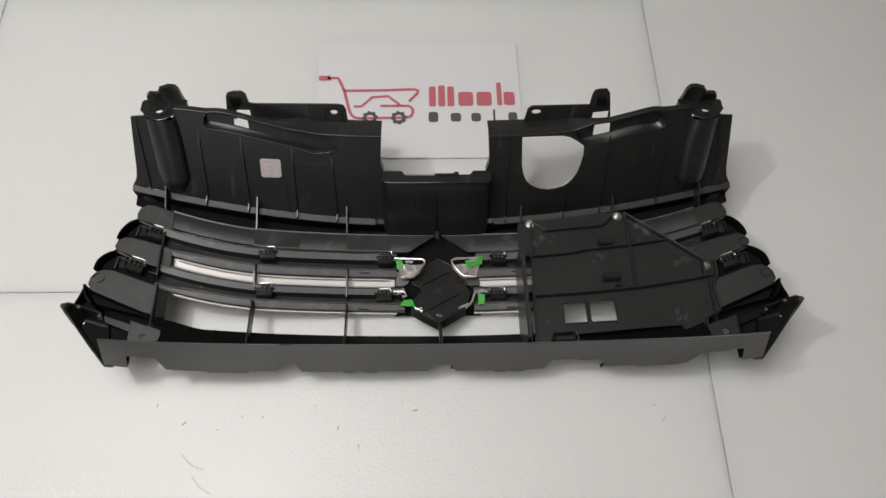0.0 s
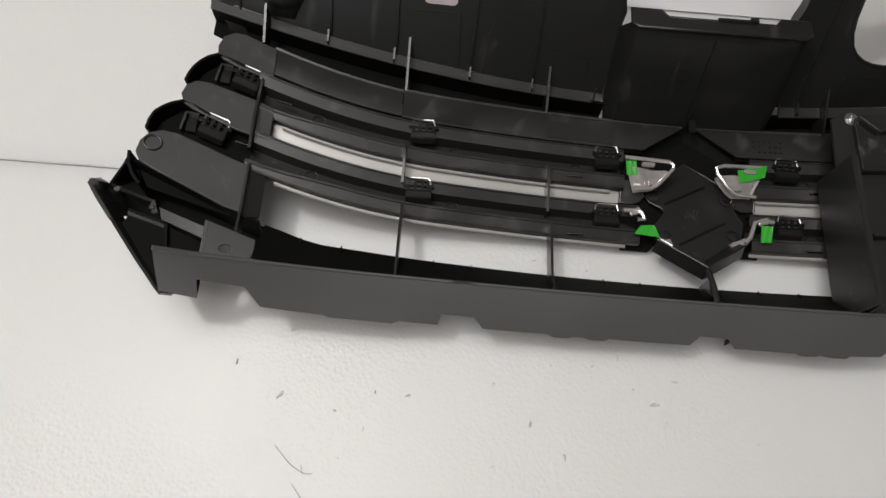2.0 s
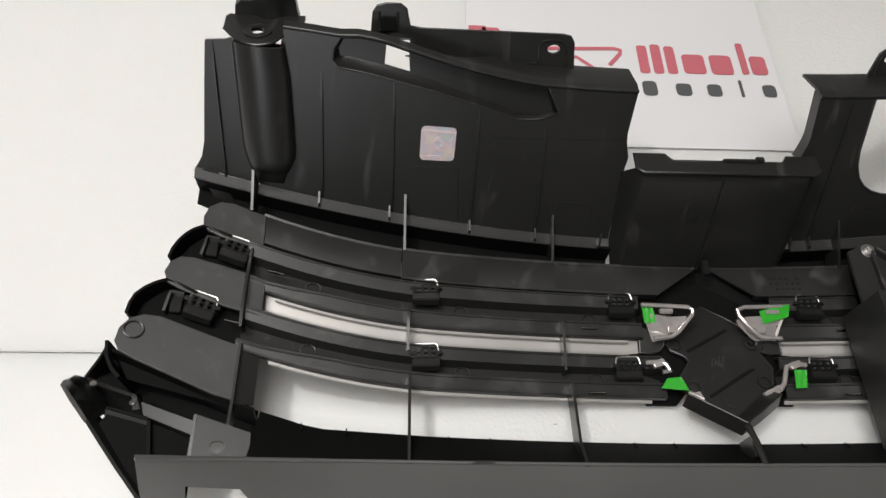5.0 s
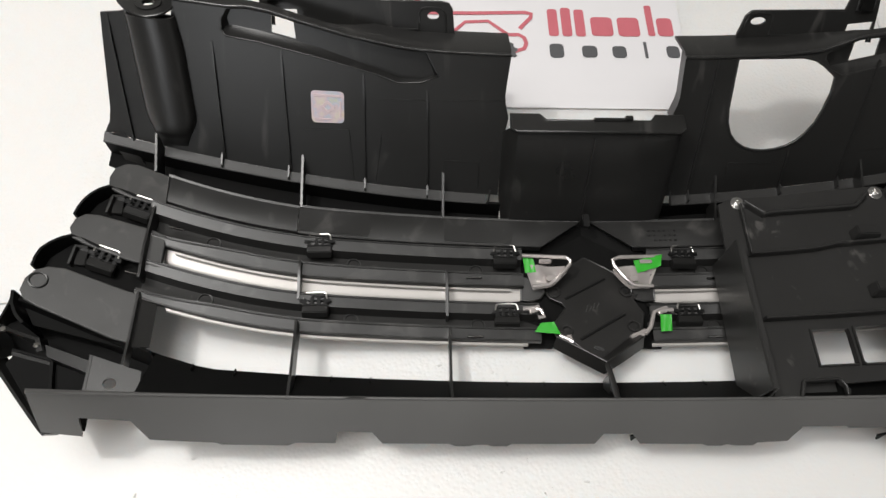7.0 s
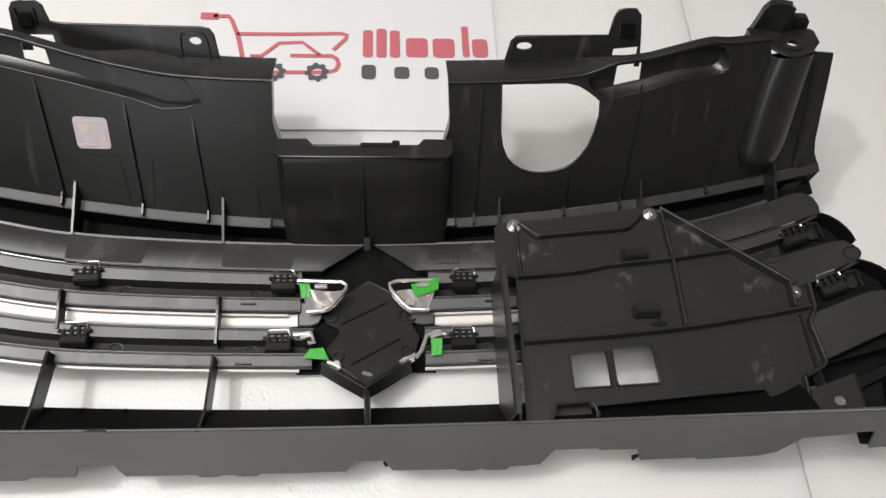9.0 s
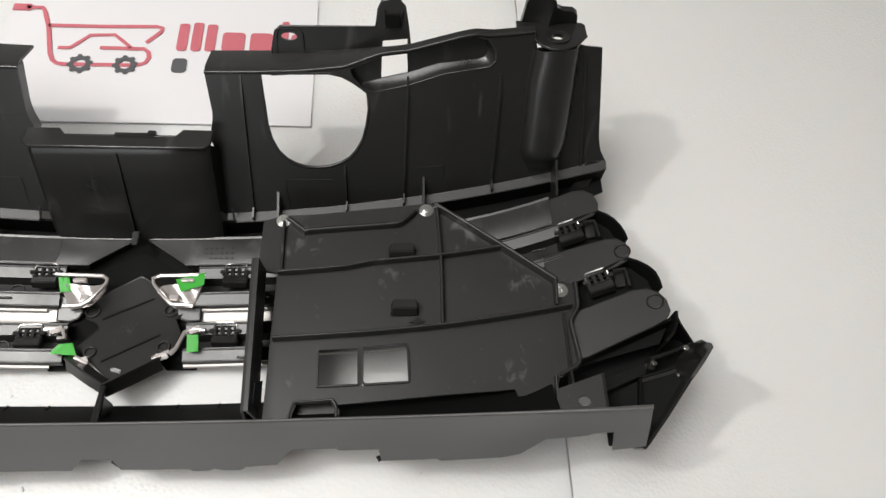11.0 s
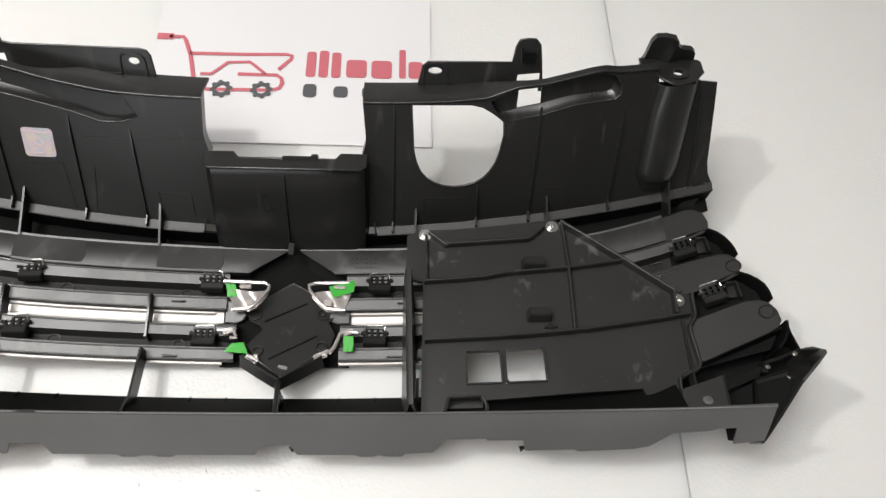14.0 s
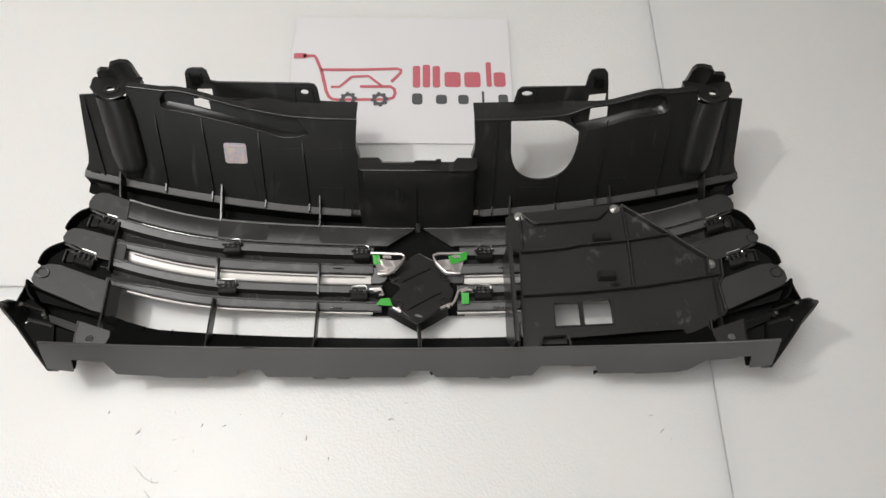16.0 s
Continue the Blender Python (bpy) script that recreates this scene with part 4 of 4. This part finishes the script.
DIA = [(0.0035, 0.4835), (0.0197, 0.4735), (0.0423, 0.4561), (0.0440, 0.4500), (0.0375, 0.4424), (0.0435, 0.4300), (0.0400, 0.4170), (0.0035, 0.3905), (0.0005, 0.3905), (-0.0169, 0.4064), (-0.0290, 0.4188), (-0.0175, 0.4345), (-0.0200, 0.4396), (-0.0287, 0.4440), (-0.0315, 0.4495), (-0.0296, 0.4555), (-0.0193, 0.4675)]
part("emblem_plate", plate(DIA, [], on_emblem, 0.003, 0.01), PLATE_PLASTIC, grille, "black lozenge plate behind the emblem")
part("plate_rim", tube([on_emblem(u, v) - Vector((0, 0, 0.0006)) for u, v in DIA], 0.0009, True, 8), PLATE_PLASTIC, grille)
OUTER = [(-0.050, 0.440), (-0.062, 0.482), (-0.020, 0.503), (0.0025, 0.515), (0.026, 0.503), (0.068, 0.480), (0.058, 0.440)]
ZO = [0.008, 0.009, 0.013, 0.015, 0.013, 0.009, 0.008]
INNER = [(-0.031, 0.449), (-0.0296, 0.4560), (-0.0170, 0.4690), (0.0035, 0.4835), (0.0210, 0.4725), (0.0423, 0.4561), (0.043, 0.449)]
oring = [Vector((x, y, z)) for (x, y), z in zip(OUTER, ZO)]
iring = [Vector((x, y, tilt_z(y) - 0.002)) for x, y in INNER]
part("emblem_pit", loft([oring, [o.lerp(i, 0.35) - Vector((0, 0, 0.004)) for o, i in zip(oring, iring)], iring], 0.0022), SHADED_PLASTIC, grille, "deep black pit round the emblem plate", 20)
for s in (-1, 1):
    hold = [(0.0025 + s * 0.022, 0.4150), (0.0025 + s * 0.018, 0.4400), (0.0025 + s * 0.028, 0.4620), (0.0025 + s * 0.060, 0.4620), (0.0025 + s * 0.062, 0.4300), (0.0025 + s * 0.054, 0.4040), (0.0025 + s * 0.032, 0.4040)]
    part("pit_floor", plate(hold, [], lambda u, v: Vector((u, v, 0.0080)), 0.002, 0.012), SHADED_PLASTIC, grille)
    top = along([Vector((0.0028, 0.3815, 0.0425)), Vector((0.0028 + s * 0.016, 0.3925, 0.0385)), Vector((0.0028 + s * 0.033, 0.4045, 0.0330))], 8)
    low = along([Vector((0.0028, 0.3762, 0.0300)), Vector((0.0028 + s * 0.017, 0.3868, 0.0270)), Vector((0.0028 + s * 0.0345, 0.3990, 0.0225))], 8)
    brim = [Vector((p.x * 0.94, p.y + 0.0075, tilt_z(p.y + 0.0075) + 0.001)) for p in top]
    part("emblem_skirt", merged(loft([brim, top, low], 0.0018), tube(top, 0.0009, False, 8)), PLATE_PLASTIC, grille, "folded skirt wall below the emblem plate", 20)
# Raised near-black strips draw the shade of the plate's two grooves.
for a, b in (((-0.017, 0.443), (0.0175, 0.4622)), ((-0.0095, 0.4064), (0.0285, 0.4290))):
    d = (Vector(b) - Vector(a)).normalized()
    aside = Vector((-d.y, d.x))
    strip = [Vector((*(Vector(a).lerp(Vector(b), k / 8)), 0)) for k in range(9)]
    rows = [[Vector((p.x + aside.x * w, p.y + aside.y * w, tilt_z(p.y + aside.y * w) + h)) for p in strip] for w, h in ((-0.0011, 0.0004), (-0.0007, 0.0011), (0.0007, 0.0011), (0.0011, 0.0004))]
    part("groove_strip", loft(rows, 0.0006), CLIP_PLASTIC, grille)
for x, y, r in ((-0.0256, 0.4496, 0.0050), (0.0330, 0.4505, 0.0050), (0.0335, 0.4180, 0.0044), (-0.0190, 0.4140, 0.0040)):
    part("boss_ring", tube([Vector((x + r * math.cos(a), y + r * math.sin(a), tilt_z(y + r * math.sin(a)) + 0.0008)) for a in np.arange(0, math.tau, math.tau / 18)], 0.0009, True, 6), PLATE_PLASTIC, grille)
part("boss_core", disc(0.0020, 0.003, (0.0330, 0.4505, tilt_z(0.4505) + 0.001), 14), CLIP_PLASTIC, grille)
for s in (-1, 1):
    tip = [(0.0535, 0.4610), (0.0420, 0.4595), (0.0365, 0.4545), (0.0352, 0.4490), (0.0385, 0.4445), (0.0440, 0.4425), (0.0535, 0.4430)]
    tip = [(0.002 + s * x, y) for x, y in tip]
    part("bar_tip", merged(plate(tip, [], lambda u, v: Vector((u, v, 0.0165 - 0.25 * (0.461 - v))), 0.003, 0.008), tube([Vector((u, v, 0.0158 - 0.25 * (0.461 - v))) for u, v in tip], 0.0010, True, 8)), BAR_PLASTIC, grille, "rounded inner tip of a louvre bar")
# Near-black block drawn for the shaded slot in the plate.
part("slot_shade", block((0.008, 0.003, 0.002), (0.0034, 0.3985, tilt_z(0.3985) + 0.0004), (10, 0, -15)), CLIP_PLASTIC, grille)
scrawl = [tube(along([on_emblem(-0.002 + 0.0030 * k, 0.4310 + 0.0012 * k) + Vector((0, 0, 0.0005)), on_emblem(0.0002 + 0.0030 * k, 0.4370 + 0.0012 * k - 0.002 * (k % 2)) + Vector((0, 0, 0.0002))], 3), 0.0002, False, 5) for k in range(4)]
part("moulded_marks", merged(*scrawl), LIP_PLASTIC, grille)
part("centre_post", merged(tube([(0.0035, 0.3805, 0.040), (0.0045, 0.366, 0.046), (0.005, 0.352, 0.05)], 0.0022, False, 8), block((0.004, 0.014, 0.02), (0.0045, 0.366, 0.034))), PLASTIC, grille)
part("apex_peg", block((0.005, 0.012, 0.004), (0.0025, 0.5045, 0.0310)), CLIP_PLASTIC, grille)

# chrome emblem legs with tape over them
LEGS = ((-1, [(-0.0520, 0.4735), (-0.0170, 0.4722), (-0.0135, 0.4700), (-0.0140, 0.4665), (-0.0250, 0.4540), (-0.0310, 0.4505), (-0.0440, 0.4495)]),
        (1, [(0.0600, 0.4735), (0.0260, 0.4725), (0.0205, 0.4705), (0.0215, 0.4660), (0.0300, 0.4560), (0.0360, 0.4510), (0.0520, 0.4500)]))
for s, pts in LEGS:
    part("emblem_leg", tube([Vector((x, y, 0.0300 - 0.25 * (0.4735 - y))) for x, y in pts], 0.0016, False, 8), EMBLEM_CHROME, grille, "bright chrome emblem leg")
    cx = sum(p[0] for p in pts) / len(pts)
    body = [(cx + (x - cx) * 0.9, 0.4585 + (y - 0.461) * 0.72) for x, y in pts]
    part("emblem_web", plate(body, [], lambda u, v: Vector((u, v, 0.0215 + 0.5 * (v - 0.461) + 0.0014 * math.cos(240 * u + 170 * v))), 0.002, 0.004), EMBLEM_CHROME, grille, "pinkish bright chrome web")
    part("emblem_hook", merged(block((0.010, 0.003, 0.004), (-0.0335 if s < 0 else 0.047, 0.4690, 0.0285)), block((0.007, 0.005, 0.003), (-0.029 if s < 0 else 0.037, 0.4560, 0.0245))), EMBLEM_CHROME, grille)
for pts in ([(-0.0530, 0.4300), (-0.0440, 0.4305), (-0.0390, 0.4290), (-0.0370, 0.4235), (-0.0420, 0.4230)], [(-0.0265, 0.4080), (-0.0215, 0.4060), (-0.0165, 0.4030)],
            [(0.0640, 0.4290), (0.0560, 0.4300), (0.0490, 0.4275), (0.0470, 0.4215), (0.0445, 0.4150), (0.0400, 0.4100)], [(0.0280, 0.4065), (0.0345, 0.4095), (0.0400, 0.4125)]):
    part("emblem_leg", merged(tube([Vector((x, y, 0.0250)) for x, y in pts], 0.0018, False, 8), block((0.009, 0.005, 0.004), (pts[1][0], pts[1][1] - 0.001, 0.0245), (0, 0, 20))), EMBLEM_CHROME, grille)


def tape(corners, bend):
    """A strip of tape over four corners, slightly rumpled."""
    a, b, c, d = (Vector(p) for p in corners)
    grid = [[a.lerp(b, i / 6).lerp(d.lerp(c, i / 6), j / 4) + Vector((0, 0, bend * 0.0006 * math.sin(2.2 * i + j))) for i in range(7)] for j in range(5)]
    part("green_tape", loft(grid, 0.0003), TAPE, grille, "strip of bright green tape", 20)


tape(((-0.0510, 0.4735, 0.0275), (-0.0430, 0.4730, 0.0280), (-0.0400, 0.4620, 0.0235), (-0.0490, 0.4615, 0.0235)), 0.5)
tape(((0.0375, 0.4700, 0.0285), (0.0600, 0.4740, 0.0325), (0.0592, 0.4660, 0.0275), (0.0412, 0.4615, 0.0235)), -0.6)
tape(((-0.0400, 0.4180, 0.0260), (-0.0300, 0.4190, 0.0260), (-0.0255, 0.4090, 0.0260), (-0.0452, 0.4110, 0.0255)), 0.5)
tape(((0.0520, 0.4240, 0.0290), (0.0605, 0.4235, 0.0300), (0.0608, 0.4120, 0.0255), (0.0523, 0.4115, 0.0250)), 0.4)

# corner wings
def low_wing(x, y, dz=0.0):
    return Vector((x, y, 0.062 + 0.32 * (abs(x) - 0.378) + dz))


for s in (-1, 1):
    S = lambda pts: [(s * x, y) for x, y in pts]
    V = lambda pts: [Vector((s * x, y, z)) for x, y, z in pts]
    part("wing_floor", plate(S([(0.353, 0.331), (0.353, 0.366), (0.381, 0.3745), (0.402, 0.3795), (0.4075, 0.369), (0.390, 0.3475), (0.3735, 0.3275)]), [], low_wing, 0.002, 0.01), SHADED_PLASTIC, grille)
    well = [(0.322, 0.352), (0.322, 0.392), (0.345, 0.398), (0.40, 0.418), (0.414, 0.412), (0.421, 0.400), (0.402, 0.366), (0.381, 0.352), (0.345, 0.350)]
    part("wing_well", plate(S(well), [S([(0.336, 0.361), (0.372, 0.361), (0.372, 0.379), (0.336, 0.379)])], lambda u, v: on_bars(u, v, -0.030), 0.002, 0.012), SHADED_PLASTIC, grille)
    strip = along(V([(0.404, 0.3795, 0.072), (0.392, 0.377, 0.0685), (0.3805, 0.3745, 0.065)]), 6)
    part("wing_rim", loft([strip, [p + Vector((0, -0.0024, -0.0012)) for p in strip]], 0.0015), PLASTIC, grille)
    part("wing_rim_wall", loft([[p + Vector((0, 0.0005, 0)) for p in strip], [p + Vector((0, 0.004, -0.03)) for p in strip]], 0.0015), SHADED_PLASTIC, grille)
    part("wing_web", loft([V([(0.3805, 0.3745, 0.066), (0.376, 0.348, 0.066)]), V([(0.3805, 0.3745, 0.054), (0.376, 0.348, 0.054)])], 0.0022, Vector((s, 0, 0))), SHADED_PLASTIC, grille)
    edge = along(V([(0.4115, 0.378, 0.094), (0.4085, 0.3695, 0.0795), (0.391, 0.347, 0.0715), (0.3745, 0.3275, 0.066), (0.3735, 0.3265, 0.064)]), 16)
    part("wing_fin", loft([edge, [p + Vector((-s * 0.003, 0.0035, -0.014)) for p in edge]], 0.0022, Vector((-s, 0, 0.4))), PLASTIC, grille, "thin slanting end fin")
    tip = V([(0.4095, 0.3825, 0.115), (0.4130, 0.3805, 0.110), (0.412, 0.377, 0.097), (0.4085, 0.3695, 0.080), (0.403, 0.379, 0.068), (0.4105, 0.391, 0.063), (0.4235, 0.4025, 0.061), (0.4225, 0.3995, 0.074), (0.4175, 0.3935, 0.092)])
    mid = sum(tip, Vector()) / len(tip)
    faces = [(k, (k + 1) % len(tip), len(tip)) for k in range(len(tip))]
    part("wing_tip", shell(tip + [mid], faces, 0.0028, Vector((-s, 0, 0.3))), PLASTIC, grille, "pointed black wing tip", 60)
    flap = along(V([(0.4175, 0.3835, 0.094), (0.413, 0.3755, 0.084), (0.405, 0.3655, 0.074)]), 5)
    part("wing_flap", loft([flap, [p + Vector((s * 0.0012, -0.001, -0.005 + 0.0035 * k / 5)) for k, p in enumerate(flap)]], 0.001, Vector((s, 0, 0.3))), PLASTIC, grille)
    top = along(V([(0.4215, 0.4015, 0.066), (0.404, 0.394, 0.071), (0.387, 0.388, 0.074)]), 6)
    part("wing_box", merged(loft([top, [p + Vector((0, -0.0022, -0.0003)) for p in top]], 0.0016), loft([[p + Vector((0, -0.002, -0.001)) for p in top], [p + Vector((0, -0.001, -0.03)) for p in top]], 0.0014, Vector((0, -1, 0))), loft([V([(0.387, 0.388, 0.074), (0.3845, 0.380, 0.071)]), V([(0.3895, 0.387, 0.0738), (0.3885, 0.3795, 0.0705)])], 0.012)), PLASTIC, grille, "thin-edged rivet box")
    bar = V([(0.3855, 0.3855, 0.068), (0.352, 0.3735, 0.068)]), V([(0.383, 0.3775, 0.0665), (0.351, 0.365, 0.0665)]), V([(0.382, 0.3765, 0.058), (0.351, 0.364, 0.058)])
    part("wing_bar", loft([*bar], 0.002), CLIP_PLASTIC, grille)
    for x, y, z, r in ((0.4165, 0.397, 0.0672, 0.0026), (0.3885, 0.3835, 0.0728, 0.0020)):
        part("rivet", disc(r, 0.0016, (s * x, y, z), 12, 0.0005, (-20, s * 10, 0)), STEEL, grille, "bright metal rivet")
    hole = [(s * 0.3345 + 0.0042 * math.cos(a), 0.3565 + 0.0036 * math.sin(a)) for a in np.arange(0, math.tau, math.tau / 18)]
    part("bracket", plate(S([(0.3155, 0.345), (0.3165, 0.3655), (0.350, 0.3755), (0.350, 0.345)]), [hole], lambda u, v: on_wing(u, v, 0.0), 0.0025, 0.008), COVER, grille, "flat fixing bracket with a hole")
    part("bracket_side", loft([[on_wing(s * 0.350, y, 0.0) for y in (0.345, 0.375)], [on_wing(s * 0.350, y, -0.008) for y in (0.345, 0.375)]], 0.002, Vector((s, 0, 0))), PLASTIC, grille)
    edge = [(x, 0.3878 + 0.345 * (x - 0.331)) for x in steps(0.320, 0.404, 8)]
    rows = [[on_bars(s * x, y, -0.0025) for x, y in edge], [on_bars(s * x, y - 0.002, -0.012) for x, y in edge], [on_bars(s * x, y - 0.004, -0.036) for x, y in edge]]
    part("end_skirt", loft(rows, 0.002, Vector((0, -1, 0))), SHADED_PLASTIC, grille)
    fine = along([(s * 0.4065, 0.413, 0), (s * 0.4095, 0.410, 0), (s * 0.418, 0.405, 0), (s * 0.425, 0.4005, 0)], 6)
    part("end_wall", loft([[on_bars(p.x, p.y, -1.5 * (abs(p.x) - 0.406)) for p in fine], [on_bars(p.x, p.y, -0.042) for p in fine]], 0.002, Vector((-s, 0, 0.2))), SHADED_PLASTIC, grille)

# cover plate over the far openings
C_OUT = [(0.1045, 0.509), (0.117, 0.5145), (0.144, 0.5155), (0.234, 0.5245), (0.240, 0.5215), (0.290, 0.482), (0.324, 0.4545), (0.3425, 0.4495), (0.342, 0.429), (0.335, 0.4185), (0.3385, 0.388), (0.3365, 0.384), (0.322, 0.377),
         (0.320, 0.367), (0.292, 0.3645), (0.290, 0.3695), (0.24, 0.367), (0.167, 0.362), (0.164, 0.366), (0.137, 0.3645), (0.133, 0.353), (0.116, 0.353), (0.118, 0.464), (0.1035, 0.467)]
PANE1 = [(0.151, 0.4015), (0.1795, 0.4025), (0.180, 0.375), (0.1515, 0.374)]
PANE2 = [(0.1825, 0.4035), (0.2145, 0.4055), (0.2155, 0.376), (0.183, 0.375)]
cover = part("cover_plate", plate(C_OUT, [PANE1, PANE2], on_cover, 0.0025, 0.012), COVER, grille, "screwed-on black blanking cover with ribs")


def cover_rib(pts, high=0.006, thick=0.0022, name="cover_rib", n=10):
    fine = along([(x, y, 0) for x, y in pts], n)
    d = (fine[-1] - fine[0]).normalized()
    aside = Vector((-d.y, d.x, 0))
    bead = [on_cover(p.x, p.y, high) - aside * thick / 2 for p in fine]
    part(name, merged(loft([[on_cover(p.x, p.y, high) for p in fine], [on_cover(p.x, p.y, -0.001) for p in fine]], thick, aside), tube(bead, thick * 0.52, False, 10)), COVER, cover)


cover_rib([(0.119, 0.464), (0.145, 0.4655), (0.17, 0.468), (0.185, 0.4715), (0.241, 0.476), (0.290, 0.4825)])
cover_rib([(0.119, 0.411), (0.191, 0.4145), (0.247, 0.419), (0.30, 0.426), (0.336, 0.4315)], 0.007)
cover_rib([(0.2405, 0.520), (0.2425, 0.474), (0.242, 0.4195)], 0.005)
cover_rib([(0.239, 0.521), (0.265, 0.5015), (0.290, 0.482), (0.327, 0.4525)], 0.007, 0.003)
cover_rib([(0.327, 0.4525), (0.326, 0.4305)], 0.007)
cover_rib([(0.122, 0.508), (0.1225, 0.464)], 0.003)
cover_rib([(0.124, 0.511), (0.138, 0.499), (0.141, 0.5005), (0.21, 0.5055), (0.222, 0.517)], 0.005, 0.003, n=30)
cover_rib([(0.3425, 0.4495), (0.342, 0.429), (0.335, 0.4185), (0.3385, 0.388), (0.3365, 0.384), (0.322, 0.377)], 0.004, 0.0026, n=24)
cover_rib([(0.320, 0.377), (0.319, 0.354)], 0.004)
cover_rib([(0.1335, 0.3535), (0.137, 0.3645), (0.163, 0.366), (0.166, 0.361), (0.166, 0.354)], 0.003, 0.002, n=24)
for pane in (PANE1, PANE2):
    fine = along([(x, y, 0) for x, y in (*pane, pane[0])], 24)
    part("pane_rim", loft([[on_cover(p.x, p.y, 0.0022) for p in fine], [on_cover(p.x, p.y, -0.003) for p in fine]], 0.0012, Vector((0, -0.2, 1))), COVER, cover)
for cx, cy in ((0.212, 0.4795), (0.2135, 0.4325)):
    z = on_cover(cx, cy).z
    part("peg", merged(block((0.021, 0.010, 0.010), (cx, cy, z + 0.0045), (-10, 0, 0), 0.0008, 0.82)), COVER, cover)
part("plus_mark", merged(block((0.011, 0.002, 0.0016), (0.2225, 0.4225, on_cover(0.2225, 0.42).z + 0.0008), (0, 0, 4), 0.0003), block((0.004, 0.005, 0.0016), (0.2225, 0.4228, on_cover(0.2225, 0.42).z + 0.0012), (0, 0, 4), 0.0003)), CLIP_PLASTIC, cover)
for x, y in ((0.120, 0.5095), (0.2315, 0.5175), (0.330, 0.4445)):
    z = on_cover(x, y).z
    screw = part("screw", merged(disc(0.0056, 0.0012, (x, y, z + 0.0008)), disc(0.0042, 0.003, (x, y, z + 0.002), bevel=0.0012)), ZINC, cover, "bright zinc cross-head screw")
    part("screw_slot", merged(block((0.0046, 0.0011, 0.0012), (x, y, z + 0.0033), (0, 0, 30), 0), block((0.0011, 0.0046, 0.0012), (x, y, z + 0.0034), (0, 0, 30), 0)), STEEL, screw)
ys = steps(0.353, 0.4665, 10)
part("cover_wall", loft([[Vector((0.1035, y, 0.026)) for y in ys], [Vector((0.1045 + 0.002 * (0.46 - y) / 0.1, y, 0.072)) for y in ys], [Vector((0.1075 + 0.002 * (0.46 - y) / 0.1, y, 0.0722)) for y in ys], [Vector((0.110 + 0.003 * (0.46 - y) / 0.1, y, 0.0505)) for y in ys]], 0.002, Vector((0.5, 0, 1))), COVER, cover, "raised side wall of the cover")
part("wall_notch", plate([(0.36, 0.052), (0.36, 0.066), (0.374, 0.066), (0.380, 0.0525)], [], lambda u, v: Vector((0.1145 - 0.2 * (v - 0.052), u, v)), 0.0012, 0.01, side=Vector((1, 0, 0))), CLIP_PLASTIC, cover)
part("tray", plate([(0.134, 0.351), (0.134, 0.366), (0.165, 0.366), (0.165, 0.351)], [], lambda u, v: on_cover(u, v, -0.008), 0.002, 0.01), COVER, cover)
part("tray", plate([(0.291, 0.351), (0.291, 0.366), (0.32, 0.368), (0.32, 0.351)], [], lambda u, v: on_cover(u, v, -0.008), 0.002, 0.01), COVER, cover)

# ---------------------------------------------------------------- crumbs and lint on the boards
rng = random.Random(7)


def crumb(x, y, r):
    bm = bmesh.new()
    bmesh.ops.create_icosphere(bm, subdivisions=1, radius=0.001 * r)
    for v in bm.verts:
        v.co *= rng.uniform(0.6, 1.2)
    bm.transform(pose(x, y, 0.0004 * r, 0, 0, rng.uniform(0, 180)) @ Matrix.Diagonal((rng.uniform(1, 2.6), 0.8, 0.6, 1)))
    return bm


CRUMBS = [(-0.206, 0.297, 1.7), (-0.171, 0.276, 2.0), (-0.104, 0.282, 1.4), (-0.08, 0.281, 1.4), (0.009, 0.267, 1.6), (0.101, 0.287, 2.0), (0.108, 0.273, 1.4), (0.116, 0.305, 1.7), (0.085, 0.297, 1.2), (-0.064, 0.293, 1.2), (-0.168, 0.323, 1.2), (0.024, 0.31, 1.1), (0.055, 0.312, 1.2),
          (0.074, 0.32, 1.2), (-0.019, 0.293, 1.3), (-0.132, 0.267, 1.1), (-0.017, 0.235, 1.6), (0.034, 0.245, 1.8), (-0.15, 0.226, 1.2), (-0.11, 0.255, 1.2), (0.176, 0.264, 1.3), (0.398, 0.272, 1.5), (0.406, 0.264, 1.6), (0.353, 0.325, 1.1), (0.387, 0.289, 1.3)]
for x, y, r in CRUMBS:
    tagged(finish("foam_crumb", crumb(x, y, r), FOAM), "loose white polystyrene crumb lying on the boards", "crumb", "crumbs on the boards")
bits = [crumb(rng.uniform(-0.3, 0.45), rng.uniform(0.12, 0.315), rng.uniform(0.4, 0.9)) for _ in range(60)] + [crumb(rng.uniform(-0.1, 0.12), rng.uniform(0.372, 0.41), rng.uniform(0.5, 1.1)) for _ in range(8)]
tagged(finish("foam_crumbs", merged(*bits), FOAM), "tiny white polystyrene crumbs scattered on the boards", "crumbs", kind="stuff")
for pts in ([(-0.155, 0.215, 0.0005), (-0.145, 0.203, 0.001), (-0.132, 0.195, 0.0005)], [(-0.17, 0.24, 0.0005), (-0.158, 0.228, 0.0012), (-0.147, 0.222, 0.0012), (-0.142, 0.223, 0.0005)]):
    tagged(finish("lint_thread", tube(along(pts, 10), 0.00022, False, 5), LINT), "thin dark thread lying on the boards", "thread")
